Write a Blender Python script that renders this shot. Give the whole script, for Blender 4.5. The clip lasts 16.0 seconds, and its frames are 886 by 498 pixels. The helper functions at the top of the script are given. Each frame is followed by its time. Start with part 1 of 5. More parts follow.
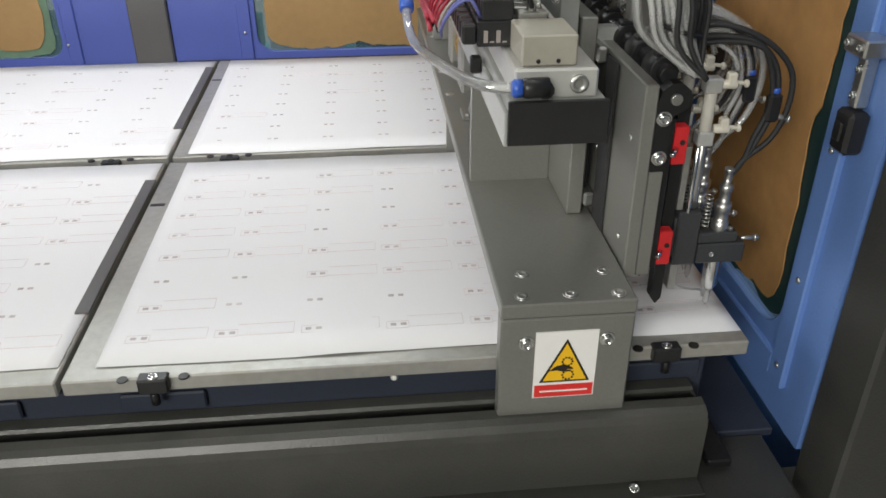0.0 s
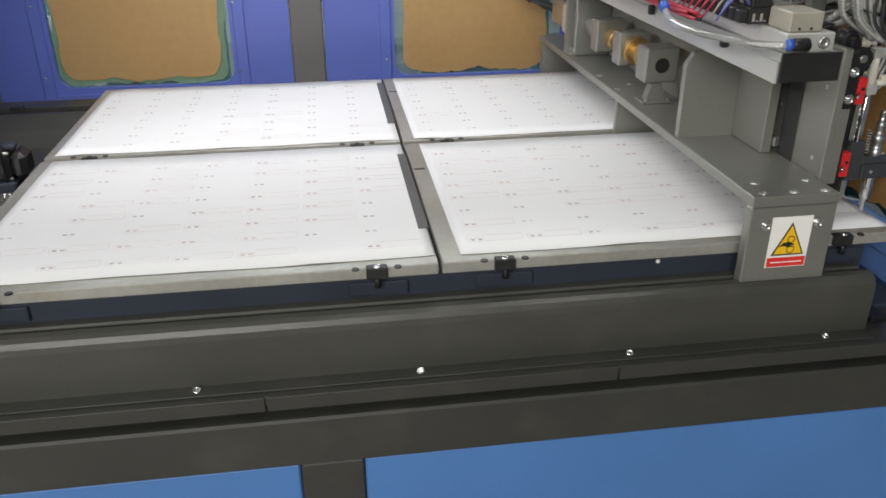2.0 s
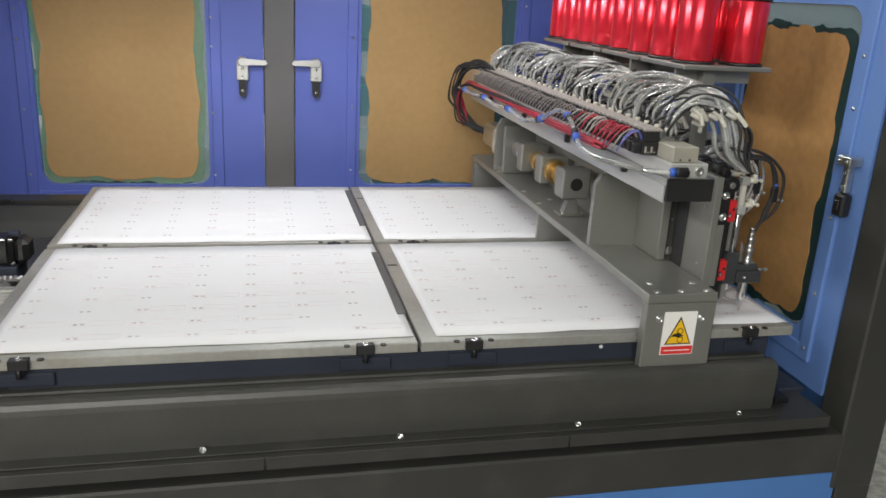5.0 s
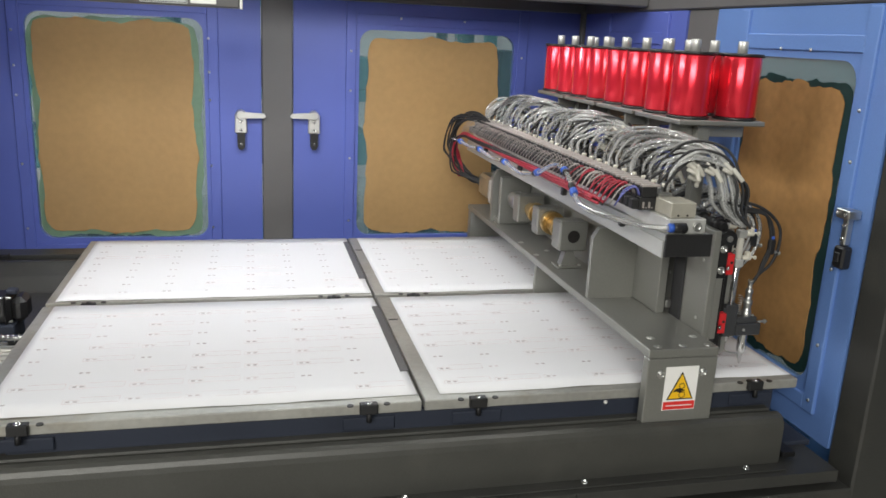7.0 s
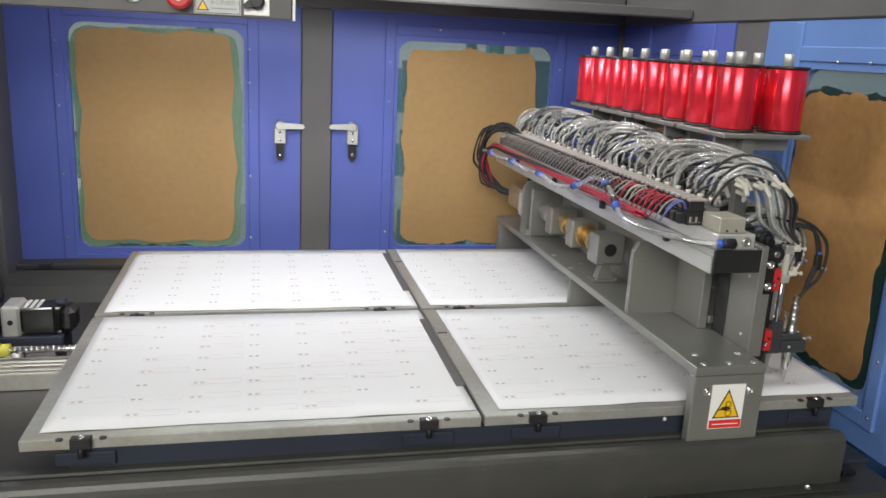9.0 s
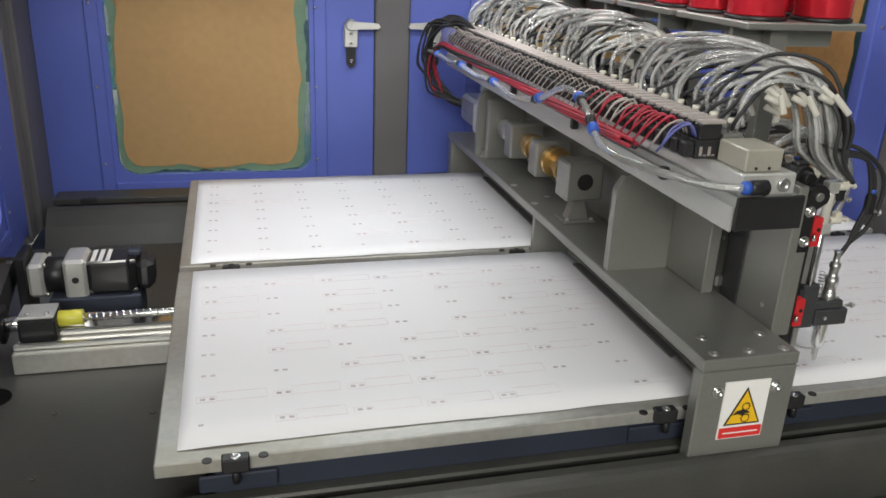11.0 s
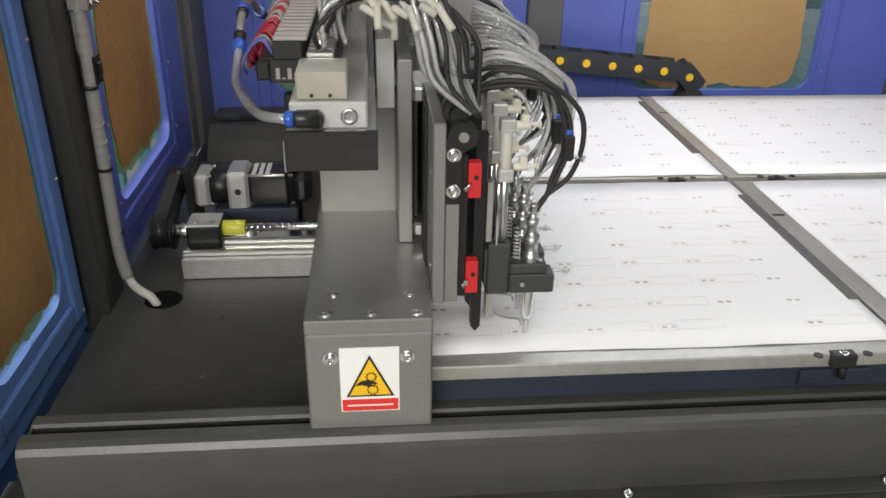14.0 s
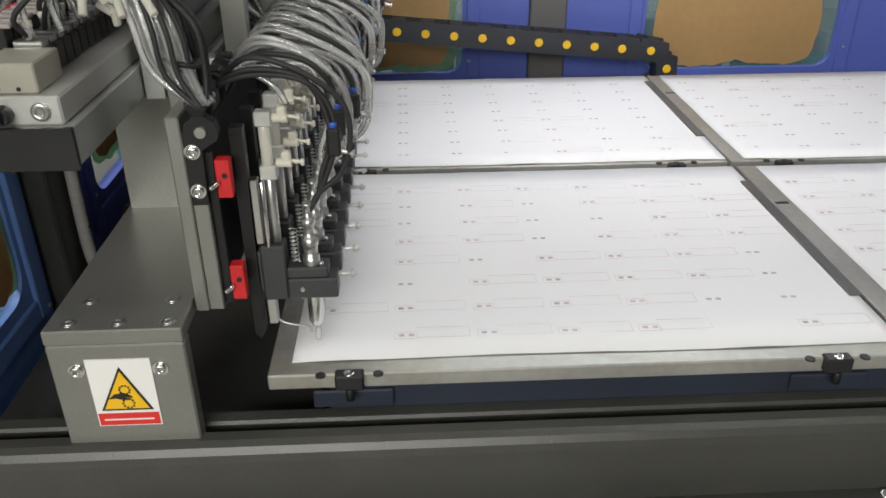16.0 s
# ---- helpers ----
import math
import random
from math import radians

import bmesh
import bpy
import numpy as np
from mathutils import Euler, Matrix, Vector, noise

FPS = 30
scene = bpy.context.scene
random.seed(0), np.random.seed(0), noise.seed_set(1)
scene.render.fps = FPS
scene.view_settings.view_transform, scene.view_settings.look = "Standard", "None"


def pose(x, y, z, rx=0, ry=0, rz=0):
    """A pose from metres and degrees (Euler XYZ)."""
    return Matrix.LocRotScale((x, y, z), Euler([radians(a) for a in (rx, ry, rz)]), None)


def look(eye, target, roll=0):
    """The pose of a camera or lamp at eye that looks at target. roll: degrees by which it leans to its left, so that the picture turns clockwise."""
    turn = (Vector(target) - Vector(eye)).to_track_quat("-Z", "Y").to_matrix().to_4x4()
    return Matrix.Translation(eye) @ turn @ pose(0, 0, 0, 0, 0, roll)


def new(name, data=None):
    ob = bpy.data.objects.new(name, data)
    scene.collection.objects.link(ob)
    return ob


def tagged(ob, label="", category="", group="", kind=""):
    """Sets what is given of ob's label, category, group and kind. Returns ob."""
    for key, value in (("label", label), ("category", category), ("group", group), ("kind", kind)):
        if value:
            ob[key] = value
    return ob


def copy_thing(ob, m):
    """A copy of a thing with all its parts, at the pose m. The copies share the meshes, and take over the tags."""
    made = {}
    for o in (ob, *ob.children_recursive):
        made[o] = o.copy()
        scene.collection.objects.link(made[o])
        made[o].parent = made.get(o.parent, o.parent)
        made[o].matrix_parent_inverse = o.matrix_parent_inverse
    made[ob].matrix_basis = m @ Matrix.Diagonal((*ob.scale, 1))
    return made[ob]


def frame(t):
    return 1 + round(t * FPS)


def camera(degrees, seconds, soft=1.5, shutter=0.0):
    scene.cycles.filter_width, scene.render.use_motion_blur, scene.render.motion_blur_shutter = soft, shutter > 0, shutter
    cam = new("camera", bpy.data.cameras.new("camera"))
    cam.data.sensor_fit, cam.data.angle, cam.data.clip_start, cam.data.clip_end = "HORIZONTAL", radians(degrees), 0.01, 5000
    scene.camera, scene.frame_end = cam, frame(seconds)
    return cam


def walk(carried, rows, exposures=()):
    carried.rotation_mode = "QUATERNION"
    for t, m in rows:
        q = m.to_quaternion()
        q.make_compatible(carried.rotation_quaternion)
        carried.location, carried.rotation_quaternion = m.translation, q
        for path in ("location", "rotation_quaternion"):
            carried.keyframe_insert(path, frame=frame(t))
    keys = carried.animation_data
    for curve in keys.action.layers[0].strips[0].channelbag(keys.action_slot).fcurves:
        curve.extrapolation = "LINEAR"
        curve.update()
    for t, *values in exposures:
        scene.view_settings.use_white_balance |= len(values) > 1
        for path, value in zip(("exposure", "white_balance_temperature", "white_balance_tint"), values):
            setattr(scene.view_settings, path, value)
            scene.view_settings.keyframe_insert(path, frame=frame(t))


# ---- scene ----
cam = camera(57.63, 16.0, soft=1.6)
PATH = [
    (0, (0.3553, 0.2663, 1.3800), (0.5165, 1.9952, 0.3876), -0.19),
    (0.5, (0.2806, 0.2172, 1.3732), (0.5013, 1.9572, 0.4120), 0.60),
    (1, (0.1930, 0.0696, 1.3562), (0.4518, 1.8224, 0.4286), 0.89),
    (1.5, (0.0865, -0.0364, 1.3815), (0.3393, 1.7242, 0.4669), 0.13),
    (2, (-0.1564, -0.1272, 1.3881), (0.1000, 1.6565, 0.5205), -0.29),
    (2.5, (-0.2476, -0.2483, 1.4073), (-0.0363, 1.5847, 0.6356), 0.04),
    (3, (-0.2431, -0.3236, 1.4272), (-0.2826, 1.5723, 0.7916), 0.34),
    (3.5, (-0.2896, -0.3335, 1.4328), (-0.2678, 1.5657, 0.8063), 0.95),
    (4, (-0.2792, -0.3287, 1.4402), (-0.0926, 1.5644, 0.8226), 2.19),
    (4.5, (-0.2744, -0.3348, 1.4380), (0.1086, 1.5298, 0.8243), 3.19),
    (4.7, (-0.2781, -0.3341, 1.4350), (0.1584, 1.5182, 0.8197), 3.26),
    (7, (-0.3005, -0.3188, 1.4618), (0.1631, 1.5586, 0.9514), 2.76),
    (7.5, (-0.3130, -0.3149, 1.4659), (0.1437, 1.5693, 0.9747), 2.83),
    (8, (-0.3252, -0.3164, 1.4726), (0.1189, 1.5735, 0.9919), 2.85),
    (8.5, (-0.3401, -0.3113, 1.4710), (0.1007, 1.5807, 0.9956), 2.94),
    (9, (-0.3853, -0.2854, 1.4631), (0.0519, 1.6036, 0.9730), 2.89),
    (9.2, (-0.4058, -0.2553, 1.4515), (0.0146, 1.6308, 0.9359), 2.54),
    (11.3, (-0.6785, 0.1621, 1.4097), (-0.1887, 1.9545, 0.6697), 2.56),
    (11.5, (-0.6871, 0.1607, 1.4174), (-0.2583, 1.9619, 0.6612), 2.56),
    (12, (-0.6916, 0.1699, 1.4062), (-0.3955, 1.9815, 0.6123), 1.71),
    (12.5, (-0.6782, 0.1809, 1.3934), (-0.4304, 1.9743, 0.5437), 1.47),
    (13, (-0.6832, 0.1865, 1.3809), (-0.4693, 1.9667, 0.4947), 1.21),
    (13.5, (-0.6902, 0.1847, 1.3832), (-0.5064, 1.9628, 0.4863), 1.11),
    (14, (-0.6882, 0.1745, 1.3863), (-0.5265, 1.9611, 0.5020), 0.96),
    (14.5, (-0.6988, 0.1750, 1.3899), (-0.5312, 1.9636, 0.5106), 1.18),
    (15, (-0.6978, 0.1791, 1.3903), (-0.5231, 1.9694, 0.5159), 1.22),
    (15.5, (-0.6799, 0.1874, 1.3870), (-0.5181, 1.9777, 0.5101), 0.95),
    (16, (-0.5993, 0.2343, 1.3772), (-0.5176, 2.0024, 0.4460), -0.37),
]

walk(cam, [(t, look(eye, target, roll)) for t, eye, target, roll in PATH],
     exposures=[(0, 0.05), (0.5, 0.08), (1.0, -0.06), (2.0, 0.05), (3, 0.18), (4.5, 0.0), (7, 0.06), (9, 0.08), (11.5, -0.05), (12.5, 0.08), (13.5, 0.22), (14.5, 0.20), (15.5, 0.04), (16, -0.02)])

# where the gantry stands along its rails, and how far the heads are shifted along it
GANTRY_X = [(0, 0.508), (0.5, 0.490), (1, 0.433), (1.5, 0.469), (2, 0.515), (2.5, 0.456), (3, 0.439), (3.5, 0.520), (4, 0.456), (4.5, 0.424), (4.7, 0.452), (7, 0.447), (7.5, 0.445), (8, 0.443), (8.5, 0.456), (9, 0.415), (9.2, 0.371), (11.3, -0.112), (11.5, -0.160), (12, -0.278), (12.5, -0.398), (13, -0.518), (13.5, -0.630), (14, -0.745), (14.5, -0.860), (15, -0.958), (15.5, -0.957), (16, -0.957)]

HEAD_Y = [(0, 0.032), (0.5, 0.034), (1, 0.048), (1.5, 0.040), (2, 0.034), (2.6, 0.034), (7, 0.037), (9, 0.037), (11.5, 0.036), (12.5, 0.033), (13, 0.031), (13.5, 0.027), (14, 0.023), (14.5, 0.020), (15, 0.018), (16, 0.022)]

# ---- world and light ----
world = bpy.data.worlds.new("hall_light")
scene.world = world
world.use_nodes = True
world.node_tree.nodes["Background"].inputs[0].default_value = (0.90, 0.95, 1.0, 1)
world.node_tree.nodes["Background"].inputs[1].default_value = 0.25


def area(name, m, sx, sy, watts, colour=(1, 1, 1)):
    lamp = bpy.data.lights.new(name, "AREA")
    lamp.shape, lamp.size, lamp.size_y, lamp.energy, lamp.color = "RECTANGLE", sx, sy, watts, colour
    ob = new(name, lamp)
    ob.matrix_world = m
    return ob


# assumed hall lighting: no fixture is seen, places chosen for the brightness
area("hall_lamp_top", look((0.45, 1.05, 3.2), (0.35, 1.5, 0.9)), 2.4, 0.16, 17, (1.0, 0.98, 0.95))
area("hall_lamp_row", look((-1.5, -2.9, 2.7), (-0.7, 1.2, 0.8)), 2.6, 1.3, 158, (1.0, 0.98, 0.93))
area("hall_lamp_back", look((0.0, 4.6, 4.0), (0.0, 5.0, 0.0)), 5.0, 0.6, 120, (0.93, 1.0, 1.0))
# added, unseen: lights the west window paper from behind
area("hall_lamp_west", look((-3.4, 1.6, 2.8), (-1.2, 1.6, 1.0)), 2.4, 0.5, 110, (1.0, 0.98, 0.95))
# added fill above the view, brightens the back doors and sheets
area("canopy_lamp", look((-0.3, 1.74, 1.602), (-0.3, 2.05, 0.8)), 1.2, 0.08, 6.3, (0.96, 0.98, 1.0))

# ---- materials ----
M = {}


def mat(name, base, rough=0.5, metal=0.0, vary=0.12, scale=6.0, grain=80.0, bump=0.05, spec=0.5, clear=0.0, stretch=(1, 1, 1), dirt=0.0, dirtcol=(0.05, 0.04, 0.03)):
    m = bpy.data.materials.new(name)
    m.use_nodes = True
    nt = m.node_tree
    b = nt.nodes["Principled BSDF"]
    b.inputs["Roughness"].default_value, b.inputs["Metallic"].default_value = rough, metal
    b.inputs["Specular IOR Level"].default_value = spec
    if clear:
        b.inputs["Coat Weight"].default_value, b.inputs["Coat Roughness"].default_value = clear, 0.12
    tc = nt.nodes.new("ShaderNodeTexCoord")
    mp = nt.nodes.new("ShaderNodeMapping")
    mp.inputs["Scale"].default_value = stretch
    nt.links.new(tc.outputs["Object"], mp.inputs[0])
    big, fine = nt.nodes.new("ShaderNodeTexNoise"), nt.nodes.new("ShaderNodeTexNoise")
    big.inputs["Scale"].default_value, fine.inputs["Scale"].default_value = scale, grain
    big.inputs["Detail"].default_value, fine.inputs["Detail"].default_value = 5, 3
    for n in (big, fine):
        nt.links.new(mp.outputs[0], n.inputs["Vector"])
    add = nt.nodes.new("ShaderNodeMath")
    add.operation = "MULTIPLY_ADD"
    add.inputs[1].default_value = 0.45
    nt.links.new(fine.outputs["Fac"], add.inputs[0])
    nt.links.new(big.outputs["Fac"], add.inputs[2])
    ramp = nt.nodes.new("ShaderNodeValToRGB")
    ramp.color_ramp.elements[0].position, ramp.color_ramp.elements[1].position = 0.45, 1.0
    ramp.color_ramp.elements[0].color = (*[c * (1 - vary) for c in base], 1)
    ramp.color_ramp.elements[1].color = (*[min(1, c * (1 + vary)) for c in base], 1)
    nt.links.new(add.outputs[0], ramp.inputs[0])
    colour = ramp.outputs[0]
    if dirt:
        spot, cut, mix = nt.nodes.new("ShaderNodeTexNoise"), nt.nodes.new("ShaderNodeValToRGB"), nt.nodes.new("ShaderNodeMix")
        spot.inputs["Scale"].default_value, spot.inputs["Detail"].default_value = scale * 2.3, 8
        nt.links.new(mp.outputs[0], spot.inputs["Vector"])
        cut.color_ramp.elements[0].position, cut.color_ramp.elements[1].position = 0.52, 0.75
        cut.color_ramp.elements[1].color = (dirt, dirt, dirt, 1)
        cut.color_ramp.elements[0].color = (0, 0, 0, 1)
        nt.links.new(spot.outputs["Fac"], cut.inputs[0])
        mix.data_type = "RGBA"
        nt.links.new(cut.outputs[0], mix.inputs["Factor"])
        nt.links.new(colour, mix.inputs[6])
        mix.inputs[7].default_value = (*dirtcol, 1)
        colour = mix.outputs[2]
    nt.links.new(colour, b.inputs["Base Color"])
    rr = nt.nodes.new("ShaderNodeMapRange")
    rr.inputs[3].default_value, rr.inputs[4].default_value = max(0.02, rough - 0.08), min(1, rough + 0.1)
    nt.links.new(big.outputs["Fac"], rr.inputs[0])
    nt.links.new(rr.outputs[0], b.inputs["Roughness"])
    if bump:
        bp = nt.nodes.new("ShaderNodeBump")
        bp.inputs["Strength"].default_value, bp.inputs["Distance"].default_value = bump, 0.002
        nt.links.new(fine.outputs["Fac"], bp.inputs["Height"])
        nt.links.new(bp.outputs[0], b.inputs["Normal"])
    M[name] = m
    return m


def glass(name, colour, rough=0.05, alpha=0.3):
    m = mat(name, colour, rough, 0, 0.1, 8, 60, 0)
    m.node_tree.nodes["Principled BSDF"].inputs["Alpha"].default_value = alpha
    return m


mat("blue_paint", (0.088, 0.122, 0.42), 0.42, 0, 0.10, 3, 260, 0.10)
mat("blue_side", (0.115, 0.215, 0.49), 0.42, 0, 0.10, 3, 260, 0.10)
mat("panel_blue", (0.07, 0.19, 0.47), 0.45, 0, 0.10, 3, 260, 0.12)
mat("dark_paint", (0.034, 0.034, 0.031), 0.42, 0, 0.18, 4, 320, 0.25, dirt=0.25, dirtcol=(0.10, 0.095, 0.08))
# dark_paint made lighter and glossier: part of the covers' sheen is colour
mat("cover_paint", (0.060, 0.060, 0.054), 0.36, 0.15, 0.18, 4, 320, 0.22, dirt=0.25, dirtcol=(0.12, 0.115, 0.10))
# dark blue of the inner parts, also standing in for shade in gaps
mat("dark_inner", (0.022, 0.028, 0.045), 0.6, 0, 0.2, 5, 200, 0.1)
mat("post_paint", (0.105, 0.102, 0.102), 0.5, 0, 0.15, 4, 320, 0.2)
mat("gantry_grey", (0.285, 0.285, 0.262), 0.38, 0.6, 0.10, 4, 300, 0.12)
mat("beam_grey", (0.47, 0.48, 0.46), 0.34, 0.45, 0.10, 3, 120, 0.08, stretch=(8, 1, 8))
mat("plate_steel", (0.40, 0.395, 0.365), 0.42, 0.5, 0.20, 5, 90, 0.06, dirt=0.4, dirtcol=(0.30, 0.25, 0.16))
mat("steel", (0.55, 0.55, 0.53), 0.30, 0.95, 0.12, 20, 200, 0.04)
mat("chrome", (0.72, 0.72, 0.71), 0.14, 1.0, 0.06, 20, 200, 0.02)
mat("alu", (0.60, 0.60, 0.57), 0.38, 0.55, 0.10, 12, 160, 0.05)
mat("brass", (0.52, 0.36, 0.15), 0.32, 0.9, 0.15, 20, 150, 0.04)
mat("black_plastic", (0.014, 0.014, 0.015), 0.38, 0, 0.2, 20, 200, 0.06)
mat("black_steel", (0.013, 0.013, 0.014), 0.38, 0.2, 0.2, 12, 200, 0.08)
mat("head_grey", (0.062, 0.064, 0.068), 0.4, 0.4, 0.15, 12, 200, 0.06)
mat("lead_grey", (0.30, 0.27, 0.25), 0.45, 0, 0.2, 30, 100, 0.03)
mat("rubber", (0.018, 0.018, 0.019), 0.65, 0, 0.2, 20, 150, 0.1)
mat("paper", (0.76, 0.76, 0.775), 0.62, 0, 0.015, 3, 400, 0.03)
mat("chip_ink", (0.48, 0.43, 0.44), 0.6, 0, 0.4, 30, 200, 0)
mat("valve_beige", (0.40, 0.38, 0.32), 0.4, 0.3, 0.1, 20, 100, 0.03)
mat("rack_teal", (0.10, 0.32, 0.34), 0.5, 0, 0.2, 5, 60, 0.05)
mat("copper_wire", (0.60, 0.49, 0.49), 0.5, 0, 0.3, 6, 50, 0)
mat("kraft", (0.41, 0.255, 0.105), 0.72, 0, 0.13, 2.2, 45, 0.25, dirt=0.18, dirtcol=(0.46, 0.31, 0.15))
mat("kraft_side", (0.43, 0.235, 0.085), 0.66, 0, 0.28, 4.0, 45, 0.25, dirt=0.35, dirtcol=(0.42, 0.24, 0.09))
mat("film_green", (0.28, 0.42, 0.30), 0.35, 0, 0.2, 5, 60, 0.1)
mat("film_teal", (0.035, 0.085, 0.085), 0.30, 0, 0.2, 5, 60, 0.1)
rw_ = mat("red_wire", (0.86, 0.030, 0.055), 0.18, 0.6, 0.10, 2, 900, 0.04, clear=0.3, stretch=(1, 1, 12)).node_tree.nodes["Principled BSDF"]
rw_.inputs["Anisotropic"].default_value, rw_.inputs["Anisotropic Rotation"].default_value = 0.85, 0.25
mat("red_plastic", (0.55, 0.018, 0.022), 0.4, 0, 0.1, 20, 100, 0.03)
mat("dark_opening", (0.004, 0.004, 0.004), 0.9, 0, 0.1, 20, 100, 0.0, spec=0.1)
mat("blue_cable", (0.10, 0.11, 0.32), 0.45, 0, 0.15, 30, 100, 0.03)
mat("green_plastic", (0.02, 0.42, 0.16), 0.3, 0, 0.1, 30, 100, 0.02)
mat("red_cable", (0.31, 0.018, 0.035), 0.45, 0, 0.15, 30, 100, 0.03)
mat("blue_plastic", (0.025, 0.09, 0.42), 0.35, 0, 0.1, 30, 100, 0.03)
mat("yellow_plastic", (0.78, 0.47, 0.02), 0.45, 0, 0.08, 30, 100, 0.03)
mat("yellow_sticker", (0.85, 0.50, 0.012), 0.35, 0, 0.04, 20, 100, 0.0)
mat("white_sticker", (0.82, 0.81, 0.78), 0.35, 0, 0.03, 20, 100, 0.0)
mat("red_sticker", (0.68, 0.03, 0.025), 0.35, 0, 0.05, 20, 100, 0.0)
mat("ink", (0.015, 0.013, 0.012), 0.4, 0, 0.1, 20, 100, 0.0)
mat("grey_cable", (0.50, 0.47, 0.42), 0.5, 0, 0.1, 20, 100, 0.05)
mat("conduit_grey", (0.27, 0.265, 0.25), 0.5, 0, 0.15, 20, 400, 0.2, stretch=(1, 1, 6))
mat("ivory_plastic", (0.62, 0.59, 0.50), 0.4, 0, 0.1, 20, 100, 0.03)
mat("chain_black", (0.022, 0.024, 0.030), 0.5, 0, 0.15, 20, 150, 0.06)
mat("yellow_tape", (0.55, 0.52, 0.06), 0.35, 0, 0.2, 30, 80, 0.05)
mat("terrazzo", (0.30, 0.29, 0.26), 0.55, 0, 0.5, 30, 160, 0.1, dirt=0.5, dirtcol=(0.10, 0.10, 0.09))
mat("hall_wall", (0.55, 0.57, 0.57), 0.8, 0, 0.1, 1, 40, 0.05)
glass("window_glass", (0.10, 0.19, 0.22), 0.05, 0.35)


def clear_plastic(name, milky, ior):
    """Clear tubing: mostly see-through, a little milky, with sharp glints."""
    m = bpy.data.materials.new(name)
    m.use_nodes = True
    nt = m.node_tree
    nt.nodes.clear()
    out, see, body, shine = [nt.nodes.new("ShaderNode" + k) for k in ("OutputMaterial", "BsdfTransparent", "BsdfDiffuse", "BsdfGlossy")]
    see.inputs["Color"].default_value = (0.93, 0.94, 0.93, 1)
    body.inputs["Color"].default_value = (0.90, 0.90, 0.88, 1)
    shine.inputs["Color"].default_value, shine.inputs["Roughness"].default_value = (1, 1, 1, 1), 0.06
    tc, noise, fr = nt.nodes.new("ShaderNodeTexCoord"), nt.nodes.new("ShaderNodeTexNoise"), nt.nodes.new("ShaderNodeFresnel")
    noise.inputs["Scale"].default_value, fr.inputs["IOR"].default_value = 14, ior
    nt.links.new(tc.outputs["Object"], noise.inputs["Vector"])
    amount = nt.nodes.new("ShaderNodeMath")
    amount.operation = "MULTIPLY"
    amount.inputs[1].default_value = milky * 2
    nt.links.new(noise.outputs["Fac"], amount.inputs[0])
    m1, m2 = nt.nodes.new("ShaderNodeMixShader"), nt.nodes.new("ShaderNodeMixShader")
    nt.links.new(amount.outputs[0], m1.inputs[0])
    nt.links.new(see.outputs[0], m1.inputs[1])
    nt.links.new(body.outputs[0], m1.inputs[2])
    nt.links.new(fr.outputs[0], m2.inputs[0])
    nt.links.new(m1.outputs[0], m2.inputs[1])
    nt.links.new(shine.outputs[0], m2.inputs[2])
    nt.links.new(m2.outputs[0], out.inputs["Surface"])
    M[name] = m
    return m


clear_plastic("clear_tube", 0.24, 1.58)
glass("clear_cup", (0.7, 0.68, 0.6), 0.1, 0.6)


def translucent(name, amount):
    """Lets light from behind glow through a thin sheet of paper or film."""
    nt = M[name].node_tree
    b = nt.nodes["Principled BSDF"]
    colour = b.inputs["Base Color"].links[0].from_socket
    t, mix = nt.nodes.new("ShaderNodeBsdfTranslucent"), nt.nodes.new("ShaderNodeMixShader")
    nt.links.new(colour, t.inputs["Color"])
    mix.inputs[0].default_value = amount
    nt.links.new(b.outputs[0], mix.inputs[1])
    nt.links.new(t.outputs[0], mix.inputs[2])
    nt.links.new(mix.outputs[0], nt.nodes["Material Output"].inputs["Surface"])


for name, amount in (("kraft", 0.10), ("kraft_side", 0.22), ("film_green", 0.5), ("film_teal", 0.5)):
    translucent(name, amount)


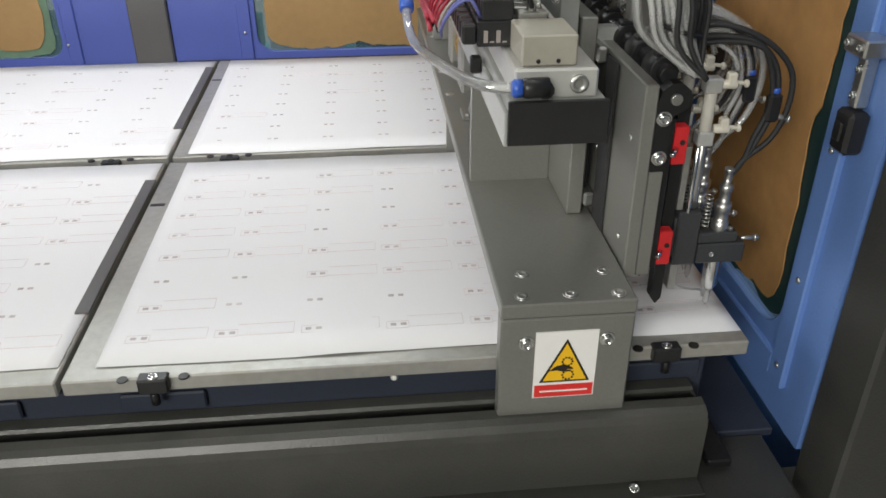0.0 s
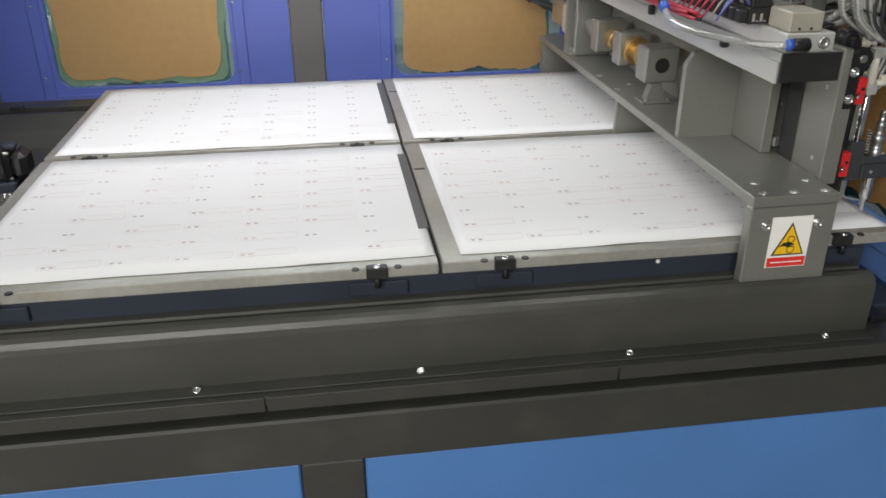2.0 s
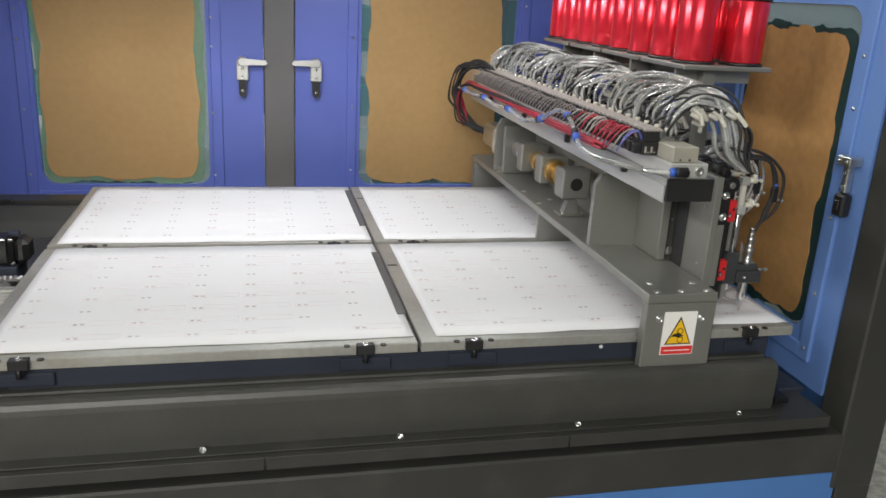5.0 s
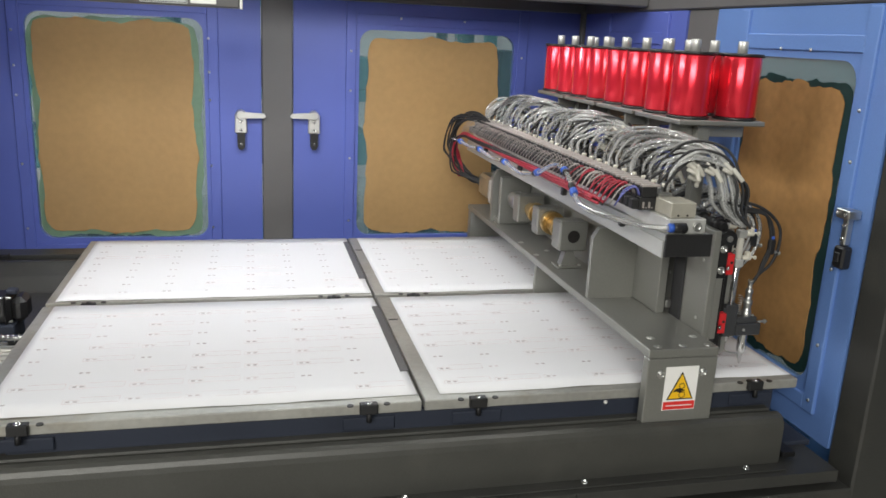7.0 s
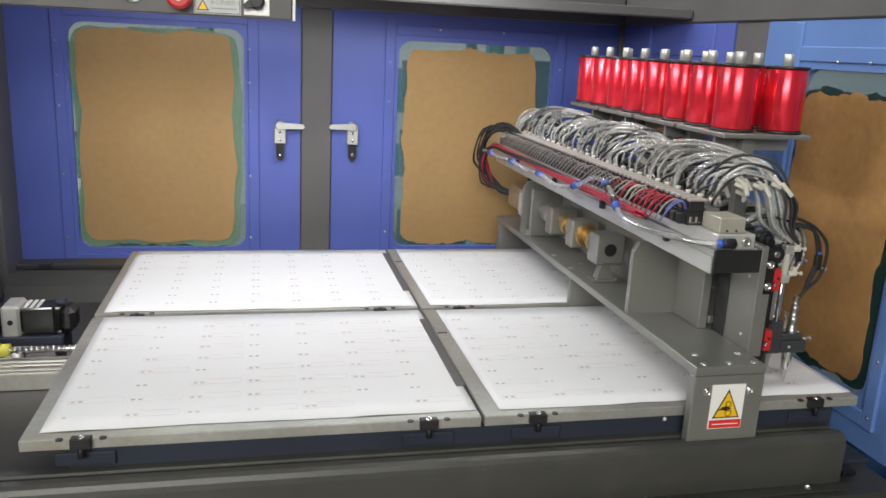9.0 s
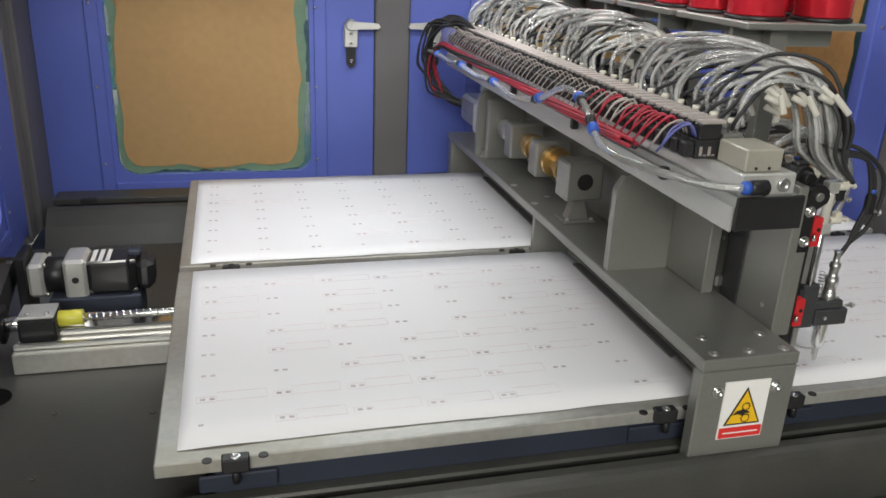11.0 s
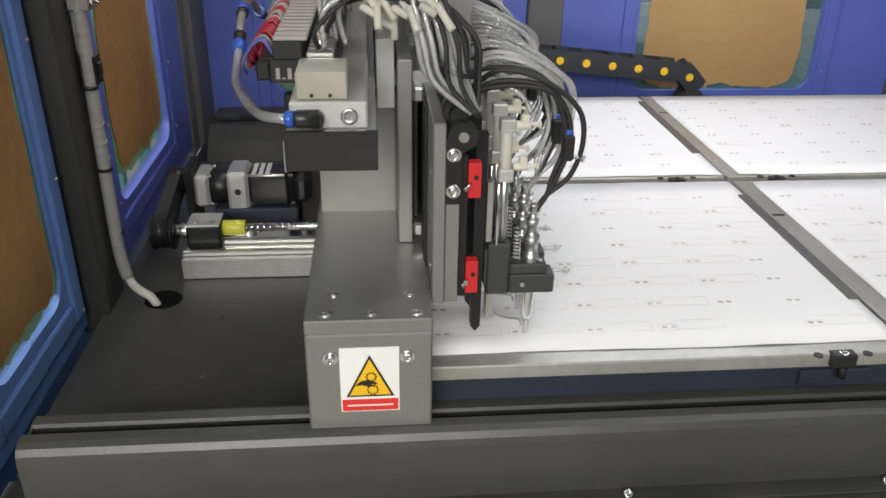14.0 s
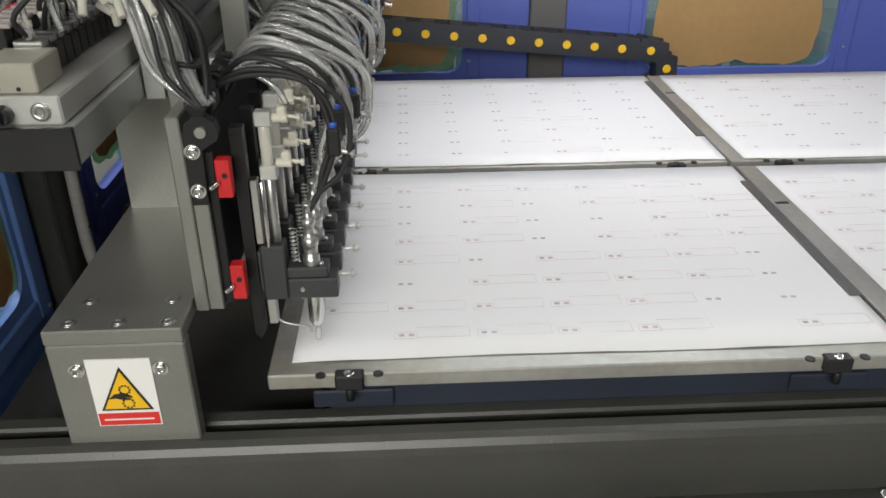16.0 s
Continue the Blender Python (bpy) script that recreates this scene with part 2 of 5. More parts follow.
# ---- mesh building ----
class Shape:
    """A bmesh that grows piece by piece."""

    def __init__(self):
        self.bm = bmesh.new()
        self.mats = []
        self.cur = 0

    def use(self, m):
        if m not in self.mats:
            self.mats.append(m)
        self.cur = self.mats.index(m)
        return self

    def add(self, verts, faces, smooth=False):
        vs = [self.bm.verts.new(v) for v in verts]
        for f in faces:
            try:
                fa = self.bm.faces.new([vs[i] for i in f])
            except ValueError:
                continue
            fa.material_index, fa.smooth = self.cur, smooth
        return self

    def box(self, x0, x1, y0, y1, z0, z1, b=0.0015, m=None):
        """A box with chamfered edges."""
        b = max(0.0, min(b, abs(x1 - x0) * 0.45, abs(y1 - y0) * 0.45, abs(z1 - z0) * 0.45))
        vs, idx = [], {}
        c = (((x0 + x1) / 2, (x1 - x0) / 2), ((y0 + y1) / 2, (y1 - y0) / 2), ((z0 + z1) / 2, (z1 - z0) / 2))
        for sx in (-1, 1):
            for sy in (-1, 1):
                for sz in (-1, 1):
                    for ax in range(3):
                        s = (sx, sy, sz)
                        p = [c[i][0] + s[i] * (c[i][1] - (0 if i == ax else b)) for i in range(3)]
                        idx[(s, ax)] = len(vs)
                        vs.append(p)
        fs = []
        for ax in range(3):
            o = [i for i in range(3) if i != ax]
            for d in (-1, 1):
                ring = []
                for a, e in ((-1, -1), (1, -1), (1, 1), (-1, 1)):
                    s = [0, 0, 0]
                    s[ax], s[o[0]], s[o[1]] = d, a, e
                    ring.append(idx[(tuple(s), ax)])
                fs.append(ring)
        for ax in range(3):
            o = [i for i in range(3) if i != ax]
            for a in (-1, 1):
                for e in (-1, 1):
                    s0, s1 = [0, 0, 0], [0, 0, 0]
                    s0[ax], s0[o[0]], s0[o[1]] = -1, a, e
                    s1[ax], s1[o[0]], s1[o[1]] = 1, a, e
                    fs.append([idx[(tuple(s0), o[0])], idx[(tuple(s1), o[0])], idx[(tuple(s1), o[1])], idx[(tuple(s0), o[1])]])
        for sx in (-1, 1):
            for sy in (-1, 1):
                for sz in (-1, 1):
                    fs.append([idx[((sx, sy, sz), k)] for k in range(3)])
        if m is not None:
            vs = [m @ Vector(v) for v in vs]
        return self.add(vs, fs)

    def lathe(self, p, q, rings, n=16):
        """Rings of (share of the way from p to q, radius), closed at both ends."""
        p, q = Vector(p), Vector(q)
        d = (q - p).normalized()
        u = d.orthogonal().normalized()
        w = d.cross(u)
        vs, fs = [], []
        for s, r in rings:
            for k in range(n):
                a = 2 * math.pi * k / n
                vs.append(p + (q - p) * s + (u * math.cos(a) + w * math.sin(a)) * r)
        for i in range(len(rings) - 1):
            for k in range(n):
                fs.append([i * n + k, i * n + (k + 1) % n, (i + 1) * n + (k + 1) % n, (i + 1) * n + k])
        fs.append(list(range(n))[::-1])
        fs.append([(len(rings) - 1) * n + k for k in range(n)])
        at = len(self.bm.faces)
        self.add(vs, fs, True)
        self.bm.faces.ensure_lookup_table()
        for f in self.bm.faces[at:]:
            if len(f.verts) > 4:
                f.smooth = False
        return self

    def cyl(self, p, q, r, n=16, b=0.0008):
        length = (Vector(q) - Vector(p)).length
        e = min(0.4, b / max(length, 1e-6))
        return self.lathe(p, q, [(0, max(r - b, r * 0.3)), (e, r), (1 - e, r), (1, max(r - b, r * 0.3))], n)

    def tube(self, pts, r, n=8, smooth=4):
        """A round hose along a smoothed line of points."""
        pts = [Vector(p) for p in pts]
        line = []
        for i in range(len(pts) - 1):
            a, b, c, d = pts[max(i - 1, 0)], pts[i], pts[i + 1], pts[min(i + 2, len(pts) - 1)]
            for k in range(smooth):
                s = k / smooth
                line.append(0.5 * (2 * b + (c - a) * s + (2 * a - 5 * b + 4 * c - d) * s * s + (3 * b - a - 3 * c + d) * s ** 3))
        line.append(pts[-1])
        vs, fs, u = [], [], None
        for i, p in enumerate(line):
            d = (line[min(i + 1, len(line) - 1)] - line[max(i - 1, 0)]).normalized()
            u = d.orthogonal().normalized() if u is None else (u - d * u.dot(d)).normalized()
            w = d.cross(u)
            for k in range(n):
                a = 2 * math.pi * k / n
                vs.append(p + (u * math.cos(a) + w * math.sin(a)) * r)
        for i in range(len(line) - 1):
            for k in range(n):
                fs.append([i * n + k, i * n + (k + 1) % n, (i + 1) * n + (k + 1) % n, (i + 1) * n + k])
        fs += [list(range(n))[::-1], [(len(line) - 1) * n + k for k in range(n)]]
        return self.add(vs, fs, True)

    def prism(self, outline, axis, a, b):
        """An outline of 2D points pushed along an axis from a to b."""
        n = len(outline)

        def at(p, h):
            v = list(p)
            v.insert("xyz".index(axis), h)
            return v
        vs = [at(p, a) for p in outline] + [at(p, b) for p in outline]
        fs = [[i, (i + 1) % n, n + (i + 1) % n, n + i] for i in range(n)]
        fs += [list(range(n))[::-1], list(range(n, 2 * n))]
        return self.add(vs, fs)

    def slab(self, outline, a, b):
        """An uneven sheet between the depths a and b, spread from its middle."""
        n = len(outline)
        cx, cz = sum(p[0] for p in outline) / n, sum(p[1] for p in outline) / n
        vs = [(p[0], a, p[1]) for p in outline] + [(p[0], b, p[1]) for p in outline] + [(cx, a, cz), (cx, b, cz)]
        fs = []
        for i in range(n):
            j = (i + 1) % n
            fs += [[i, j, n + j, n + i], [i, j, 2 * n], [n + j, n + i, 2 * n + 1]]
        return self.add(vs, fs)

    def screw(self, p, d, r=0.006, h=0.005):
        """A socket head with its hexagon recess."""
        p, d = Vector(p), Vector(d).normalized()
        return self.lathe(p, p + d * h, [(0, r), (0.8, r), (1, r * 0.85), (1, r * 0.5), (0.45, r * 0.45)], 12)


def part(name, sh, material, parent=None, label=""):
    """Links a shape as one mesh object, under a thing or a part."""
    me = bpy.data.meshes.new(name)
    bmesh.ops.recalc_face_normals(sh.bm, faces=sh.bm.faces)
    sh.bm.to_mesh(me)
    sh.bm.free()
    names = sh.mats if sh.mats else [material]
    for k in names:
        me.materials.append(M[k])
    ob = new(name, me)
    if parent is not None:
        ob.parent = parent
    return tagged(ob, label)


def share(name, ob, parent, m):
    """A piece that shares another's mesh."""
    o = new(name, ob.data)
    o.parent = parent
    o.matrix_basis = m
    return o


def thing(name, label, category, group="", kind=""):
    return tagged(new(name), label, category, group, kind)


def box(*a, **k):
    return Shape().box(*a, **k)


def cyl(*a, **k):
    return Shape().cyl(*a, **k)

# ---- setting ----
tagged(part("floor", box(-6, 6, -5, 7, -0.06, 0.0, 0), "terrazzo"), "speckled grey terrazzo workshop floor", "floor", kind="structure")
for nm, a in (("wall_north", (-6, 6, 7, 7.1)), ("wall_south", (-6, 6, -5.1, -5)), ("wall_east", (6, 6.1, -5, 7)), ("wall_west", (-6.1, -6, -5, 7))):
    tagged(part(nm, box(*a, 0, 4.2, 0), "hall_wall"), "plain pale grey workshop wall", "wall", kind="structure")
tagged(part("ceiling", box(-6, 6, -5, 7, 4.2, 4.3, 0), "hall_wall"), "plain pale workshop ceiling", "ceiling", kind="structure")

WL, WR, WB = -1.16, 0.855, 2.45          # inner faces of the housing: west, east, back
PX = 0.1015                              # pitch of the printed columns
PY = 0.0628                              # pitch of the printed rows

# ---- machine base ----
base = thing("machine_cabinet", "dark grey painted steel machine base with blue lower panels", "machine cabinet")
part("deck_plate", box(WL + 0.01, 0.845, 1.0, 2.44, 0.66, 0.672), "dark_inner", base)
deck = Shape()
deck.box(-1.135, -0.72, 1.045, 2.06, 0.672, 0.704, 0.002)
for x, y in ((-0.944, 1.157), (-0.944, 1.322), (-0.80, 1.30), (-1.10, 1.06)):
    deck.use("cover_paint").screw((x, y, 0.704), (0, 0, 1), 0.005, 0.0022)
part("deck_cover", deck, "cover_paint", base, "dark painted removable deck cover plate")
# the deck is not cut: a black disc carries the hole's darkness
part("cable_hole", Shape().lathe((-1.049, 1.385, 0.7035), (-1.049, 1.385, 0.7055), [(0, 0.031), (1, 0.030)], 28), "dark_opening", base, "black disc standing in for a round cable opening")
part("front_beam", box(-1.26, 0.955, 0.880, 0.98, 0.538, 0.627, 0.004), "dark_paint", base)
part("flange_plate", box(-1.16, 0.83, 0.893, 1.0, 0.648, 0.665, 0.002), "dark_paint", base)
for x0, x1 in ((-1.16, -0.8325), (-0.8305, -0.2815), (-0.2785, 0.2700), (0.2730, 0.828)):
    part("flange_strip", box(x0, x1, 0.889, 0.8945, 0.641, 0.6658, 0.001), "dark_paint", base)
# set-back dark plate stands in for the shade in the gap
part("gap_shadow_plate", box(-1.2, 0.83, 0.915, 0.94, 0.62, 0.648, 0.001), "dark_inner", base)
part("foot_beam", box(-1.26, 0.955, 0.880, 0.94, 0.05, 0.13, 0.004), "dark_paint", base)
for x0, x1 in ((-1.26, -1.17), (-0.237, -0.139), (0.872, 0.955)):
    part("base_post", box(x0, x1, 0.8805, 0.94, 0.128, 0.54, 0.003), "dark_paint", base)
for x0, x1 in ((-1.168, -0.239), (-0.137, 0.870)):
    part("lower_panel", box(x0, x1, 0.884, 0.90, 0.132, 0.5385, 0.003), "panel_blue", base, "blue painted lower access panel")
part("side_plate", box(0.93, 0.953, 0.93, 2.5, 0.05, 0.66, 0.003), "panel_blue", base)
part("side_plate", box(-1.26, -1.237, 0.93, 2.5, 0.05, 0.66, 0.003), "panel_blue", base)

# front cover: a bent sheet with a slot along its top
cov = Shape()
prof = [(0.932, 0.664), (0.932, 0.746), (0.9340, 0.7555), (0.939, 0.7630), (0.947, 0.7670), (0.9600, 0.7680), (0.9600, 0.7650), (0.947, 0.7640), (0.9415, 0.7605), (0.937, 0.754), (0.935, 0.746), (0.935, 0.664)]
cov.prism(prof, "x", -1.108, 0.72)
cov.prism([(0.9835, 0.70), (0.9835, 0.758), (0.9865, 0.7615), (1.003, 0.7615), (1.003, 0.7585), (0.9865, 0.7585), (0.9865, 0.70)], "x", -1.108, 0.72)
for x0, x1 in ((0.717, 0.72), (-1.108, -1.105)):
    cov.box(x0, x1, 0.9352, 1.003, 0.664, 0.758, 0.0)
for f in cov.bm.faces:
    f.smooth = False
part("front_cover", cov, "cover_paint", base, "dark grey bent sheet rail cover with a slot along its top")
lip = Shape().box(-1.108, 0.72, 0.905, 0.936, 0.6655, 0.6685, 0.001)
part("cover_foot", lip, "dark_paint", base)
sc = part("cover_screw", Shape().screw((0, 0, 0), (0, -0.5, 1), 0.0065, 0.005), "chrome", base, "bright socket screw")
sc.matrix_basis = pose(-0.724, 0.922, 0.667)
for i in range(-1, 5):
    if i:
        share("cover_screw", sc, base, pose(-0.724 + 0.341 * i, 0.922, 0.667))
part("slot_floor", box(-1.104, 0.716, 0.939, 0.985, 0.672, 0.70, 0.0), "dark_inner", base)
# rear cover, the same shape turned round
rear = Shape()
rear.prism([(2.066, 0.672), (2.12, 0.735), (2.152, 0.762), (2.160, 0.768), (2.172, 0.770), (2.172, 0.7665), (2.16, 0.764), (2.12, 0.731), (2.07, 0.672)], "x", -1.10, 0.80)
rear.box(-1.10, 0.80, 2.226, 2.30, 0.755, 0.770, 0.002)
rear.box(-1.10, 0.80, 2.29, 2.30, 0.672, 0.757, 0.001)
part("rear_cover", rear, "dark_paint", base, "dark bent sheet rear rail cover")
part("rear_slot", box(-1.10, 0.80, 2.165, 2.235, 0.69, 0.725, 0), "dark_inner", base)
part("guide_rail", box(0.735, 0.765, 0.94, 2.0, 0.672, 0.684, 0.002), "black_steel", base, "black guide rail strip")
part("rail_clip", box(-1.03, -0.995, 2.19, 2.21, 0.77, 0.782, 0.002), "black_plastic", base)

# ---- bed ----
bed = thing("bed_support", "dark blue steel support frame under the work plates", "support frame")
part("support_box", box(-0.70, 0.74, 1.0045, 2.14, 0.704, 0.796, 0.003), "dark_inner", bed)
for x in (-0.673, -0.1, 0.103, 0.681):
    part("bracket", box(x - 0.045, x + 0.05, 0.998, 1.004, 0.766, 0.790, 0.002), "dark_inner", bed)

mk = thing("paint_mark", "small splash of white paint on the dark support", "paint mark")
part("splash", Shape().lathe((0.367, 1.0020, 0.788), (0.367, 1.0045, 0.788), [(0, 0.002), (1, 0.005)], 7), "white_sticker", mk)


def clamp(parent, x, y, s=1, top=0.8228):
    """A black clamp block in the plate's edge, with a centre screw and two pin holes."""
    c = part("clamp", Shape().box(x - 0.0165, x + 0.0165, y - 0.013, y + 0.004, 0.803, top, 0.002), "black_plastic", parent, "black edge clamp block")
    part("clamp_screw", Shape().screw((x, y - 0.006 * s, top - 0.0013), (0, 0, 1), 0.0062, 0.003), "chrome" if top > 0.822 else "black_steel", c)
    part("clamp_stud", cyl((x, y - 0.011 * s, 0.789), (x, y - 0.011 * s, 0.805), 0.0050, 12), "black_steel", c)
    # flat black discs, the darkness of the holes is only colour
    for d in (-0.033, 0.033):
        part("pin_hole", Shape().lathe((x + d, y - 0.004 * s, 0.819), (x + d, y - 0.004 * s, 0.8206), [(0, 0.0062), (1, 0.0058)], 14), "ink", c)


def plate(x0, x1, y0, y1, cls):
    p = thing("work_plate", "flat machined steel work plate with clamp blocks along its edges", "work plate", "four work plates of the bed")
    part("plate", box(x0, x1, y0, y1, 0.8, 0.82, 0.0018), "plate_steel", p)
    for x, y, s in cls:
        clamp(p, x, y, s, 0.8228 if y < 1.3 else 0.8195)
    if x0 < -0.5:
        part("stop_strip", box(x1 - 0.0165, x1 + 0.001, y0 + 0.132, y0 + 0.519, 0.8204, 0.8245, 0.0008), "post_paint", p, "thin grey stop strip")
    else:
        yy = y0 + 0.432
        # not cut in: a flat black bar carries the slot's darkness
        part("pin_slot", Shape().box(x0 + 0.004, x0 + 0.026, yy - 0.004, yy + 0.004, 0.8195, 0.8206, 0.0), "ink", p)
    return p


YA0, YA1, YB0, YB1 = 0.991, 1.589, 1.612, 2.192
for (x0, x1) in ((-0.767, -0.0025), (0.0035, 0.782)):
    xs = (-0.673, -0.1) if x0 < 0 else (0.103, 0.681)
    plate(x0, x1, YA0, YA1, [(xs[0], YA0 + 0.003, 1), (xs[1], YA0 + 0.003, 1)])
    plate(x0, x1, YB0, YB1, [(xs[0], YB0 + 0.002, 1), (xs[1], YB0 + 0.002, 1)])


def sheet(x0, x1, y0, y1, cx, cy, seed, strong):
    """A paper sheet with a slightly wavy front edge, and what is laid on it."""
    r = random.Random(seed)
    nx, ny = 44, 10
    vs, fs = [], []
    ph = [r.uniform(0, 6.3) for _ in range(4)]
    for j in range(ny + 1):
        for i in range(nx + 1):
            u, v = i / nx, j / ny
            edge = max(0, 1 - v * 5) + 0.6 * max(0, v * 6 - 5)
            lift = 0.0013 * edge * max(0, math.sin(u * 17 + ph[0]) * 0.6 + math.sin(u * 29 + ph[1]) * 0.5)
            vs.append((x0 + (x1 - x0) * u, y0 + (y1 - y0) * v + (0.0016 * math.sin(u * 9 + ph[2]) if j == 0 else 0), 0.8212 + lift))
    for j in range(ny):
        for i in range(nx):
            a = j * (nx + 1) + i
            fs.append([a, a + 1, a + nx + 2, a + nx + 1])
    me = bpy.data.meshes.new("paper")
    me.from_pydata(vs, [], fs)
    me.materials.append(M["paper"])
    for p in me.polygons:
        p.use_smooth = True
    s = tagged(new("paper_sheet"), "white paper sheet with rows of faint chips and wire loops", "paper sheet", "paper sheets on the bed")
    pa = new("paper", me)
    pa.parent = s
    so = pa.modifiers.new("thickness", "SOLIDIFY")
    so.thickness, so.offset = 0.0004, 1
    ink, wire = Shape(), Shape()
    for i in range(7):
        for j in range(8):
            x, y = cx + PX * i + r.uniform(-0.0008, 0.0008), cy + PY * j + r.uniform(-0.0008, 0.0008)
            if x + 0.01 > x1:
                continue
            for d in (-0.0062, 0.0062):
                ink.box(x + d - 0.0034, x + d + 0.0034, y - 0.0024, y + 0.0024, 0.8212, 0.8221, 0.0)
            if r.random() < strong:
                w = 0.0004
                xa, xb, ya, yb = x - 0.0145, min(x + 0.078, x1 - 0.004), y - 0.008, y + 0.016
                xm = x + 0.012
                for a in ((xa, xm, ya, ya + w), (xm, xm + w, ya, y + 0.006), (xm, xb, yb, yb + w), (xb, xb + w, ya + 0.002, yb), (xm, xb, ya + 0.002, ya + 0.002 + w), (xa, xa + w, ya, y + 0.006), (xa, xm, y + 0.006, y + 0.006 + w)):
                    wire.box(*a, 0.8212, 0.82195, 0.0)
    if len(ink.bm.faces):
        tagged(part("chip", ink, "chip_ink", s, "small grey chip pads in pairs"), kind="stuff")
    if len(wire.bm.faces):
        tagged(part("wire_loop", wire, "copper_wire", s, "faint pinkish wire loop outlines"), kind="stuff")
    return s


sheet(-0.741, -0.006, 1.016, 1.583, -0.708, 1.064, 1, 0.6)
sheet(-0.747, -0.004, 1.619, 2.184, -0.708, 1.678, 2, 0.2)
sheet(0.036, 0.779, 1.012, 1.580, 0.071, 1.064, 3, 0.75)
sheet(0.030, 0.779, 1.617, 2.184, 0.071, 1.678, 4, 0.2)

# ---- housing: frame, doors, windows ----
frame_thing = thing("housing", "dark grey steel machine housing of posts and beams", "housing")
for nm, a in (("post", (-0.258, -0.158, WB - 0.012, WB + 0.06, 0.66, 1.56)), ("post", (WL - 0.085, WL + 0.004, 2.217, 2.284, 0.66, 1.56)), ("post", (WL - 0.085, -1.142, 2.285, WB + 0.06, 0.66, 2.1)), ("post", (WR - 0.012, WR + 0.1, WB - 0.02, WB + 0.06, 0.66, 2.1)),
              ("post", (WL - 0.08, -1.124, 1.340, 1.43, 0.672, 2.1)), ("post", (WR + 0.002, WR + 0.1, 1.585, 1.73, 0.66, 1.56)),
              ("post", (WR + 0.002, WR + 0.1, 0.879, 0.957, 0.5, 2.1)), ("post", (WL - 0.1, WL - 0.005, 0.879, 0.95, 0.5, 2.1)),
              ("beam", (WL - 0.08, WR + 0.1, WB - 0.02, WB + 0.06, 1.562, 1.66)), ("beam", (WR - 0.005, WR + 0.1, 0.958, WB - 0.021, 1.562, 1.66)), ("beam", (WL - 0.08, WL + 0.02, 0.95, 2.284, 1.562, 1.66)),
              ("sill", (-1.141, WR - 0.01, WB - 0.004, WB + 0.06, 0.60, 0.705)), ("beam", (WL - 0.1, WR + 0.1, 0.865, 0.96, 1.95, 2.1)),
              ("canopy_beam", (-0.308, WR - 0.006, 1.955, 1.99, 1.572, 1.60)), ("canopy_plate", (-1.13, WR - 0.006, 1.992, WB - 0.021, 1.594, 1.60))):
    # the middle west post takes the darker paint to carry its shade
    part(nm, box(*a, 0.004), "dark_paint" if a[2] < 0.9 or a[2] == 1.340 else "post_paint", frame_thing)


def wavy(u0, u1, z0, z1, amp, seed, n=120):
    """A torn, uneven outline round a rectangle with rounded corners."""
    r = random.Random(seed)
    ph = [r.uniform(0, 6.3) for _ in range(5)]
    cu, cz, hu, hz = (u0 + u1) / 2, (z0 + z1) / 2, (u1 - u0) / 2, (z1 - z0) / 2
    out = []
    for k in range(n):
        t = 2 * math.pi * k / n
        c, s = math.cos(t), math.sin(t)
        q = (abs(c) ** 14 + abs(s) ** 14) ** (-1 / 14)
        o = amp * (0.7 * math.sin(5 * t + ph[0]) + 0.6 * math.sin(9 * t + ph[1]) + 0.4 * math.sin(17 * t + ph[2]) + 0.3 * math.sin(31 * t + ph[3]) + 0.2 * math.sin(53 * t + ph[4]))
        out.append((cu + (hu * q + o) * c, cz + (hz * q + o) * s))
    return out


def rim(sh, u0, u1, z0, z1, r, d0, d1, w, n=6):
    """A window surround with rounded corners."""
    def ring(a0, a1, b0, b1, rad):
        o = []
        for cx_, cz_, st in ((a1 - rad, b1 - rad, 0), (a0 + rad, b1 - rad, 90), (a0 + rad, b0 + rad, 180), (a1 - rad, b0 + rad, 270)):
            for k in range(n + 1):
                t = radians(st + 90 * k / n)
                o.append((cx_ + rad * math.cos(t), cz_ + rad * math.sin(t)))
        return o
    a, b = ring(u0, u1, z0, z1, r), ring(*w, 0.002)
    m = len(a)
    vs = [(p[0], d0, p[1]) for p in a] + [(p[0], d0, p[1]) for p in b] + [(p[0], d1, p[1]) for p in a] + [(p[0], d1, p[1]) for p in b]
    fs = []
    for i in range(m):
        j = (i + 1) % m
        fs += [[i, j, m + j, m + i], [2 * m + i, 2 * m + j, 3 * m + j, 3 * m + i], [i, j, 2 * m + j, 2 * m + i], [m + i, m + j, 3 * m + j, 3 * m + i]]
    return sh.add(vs, fs)


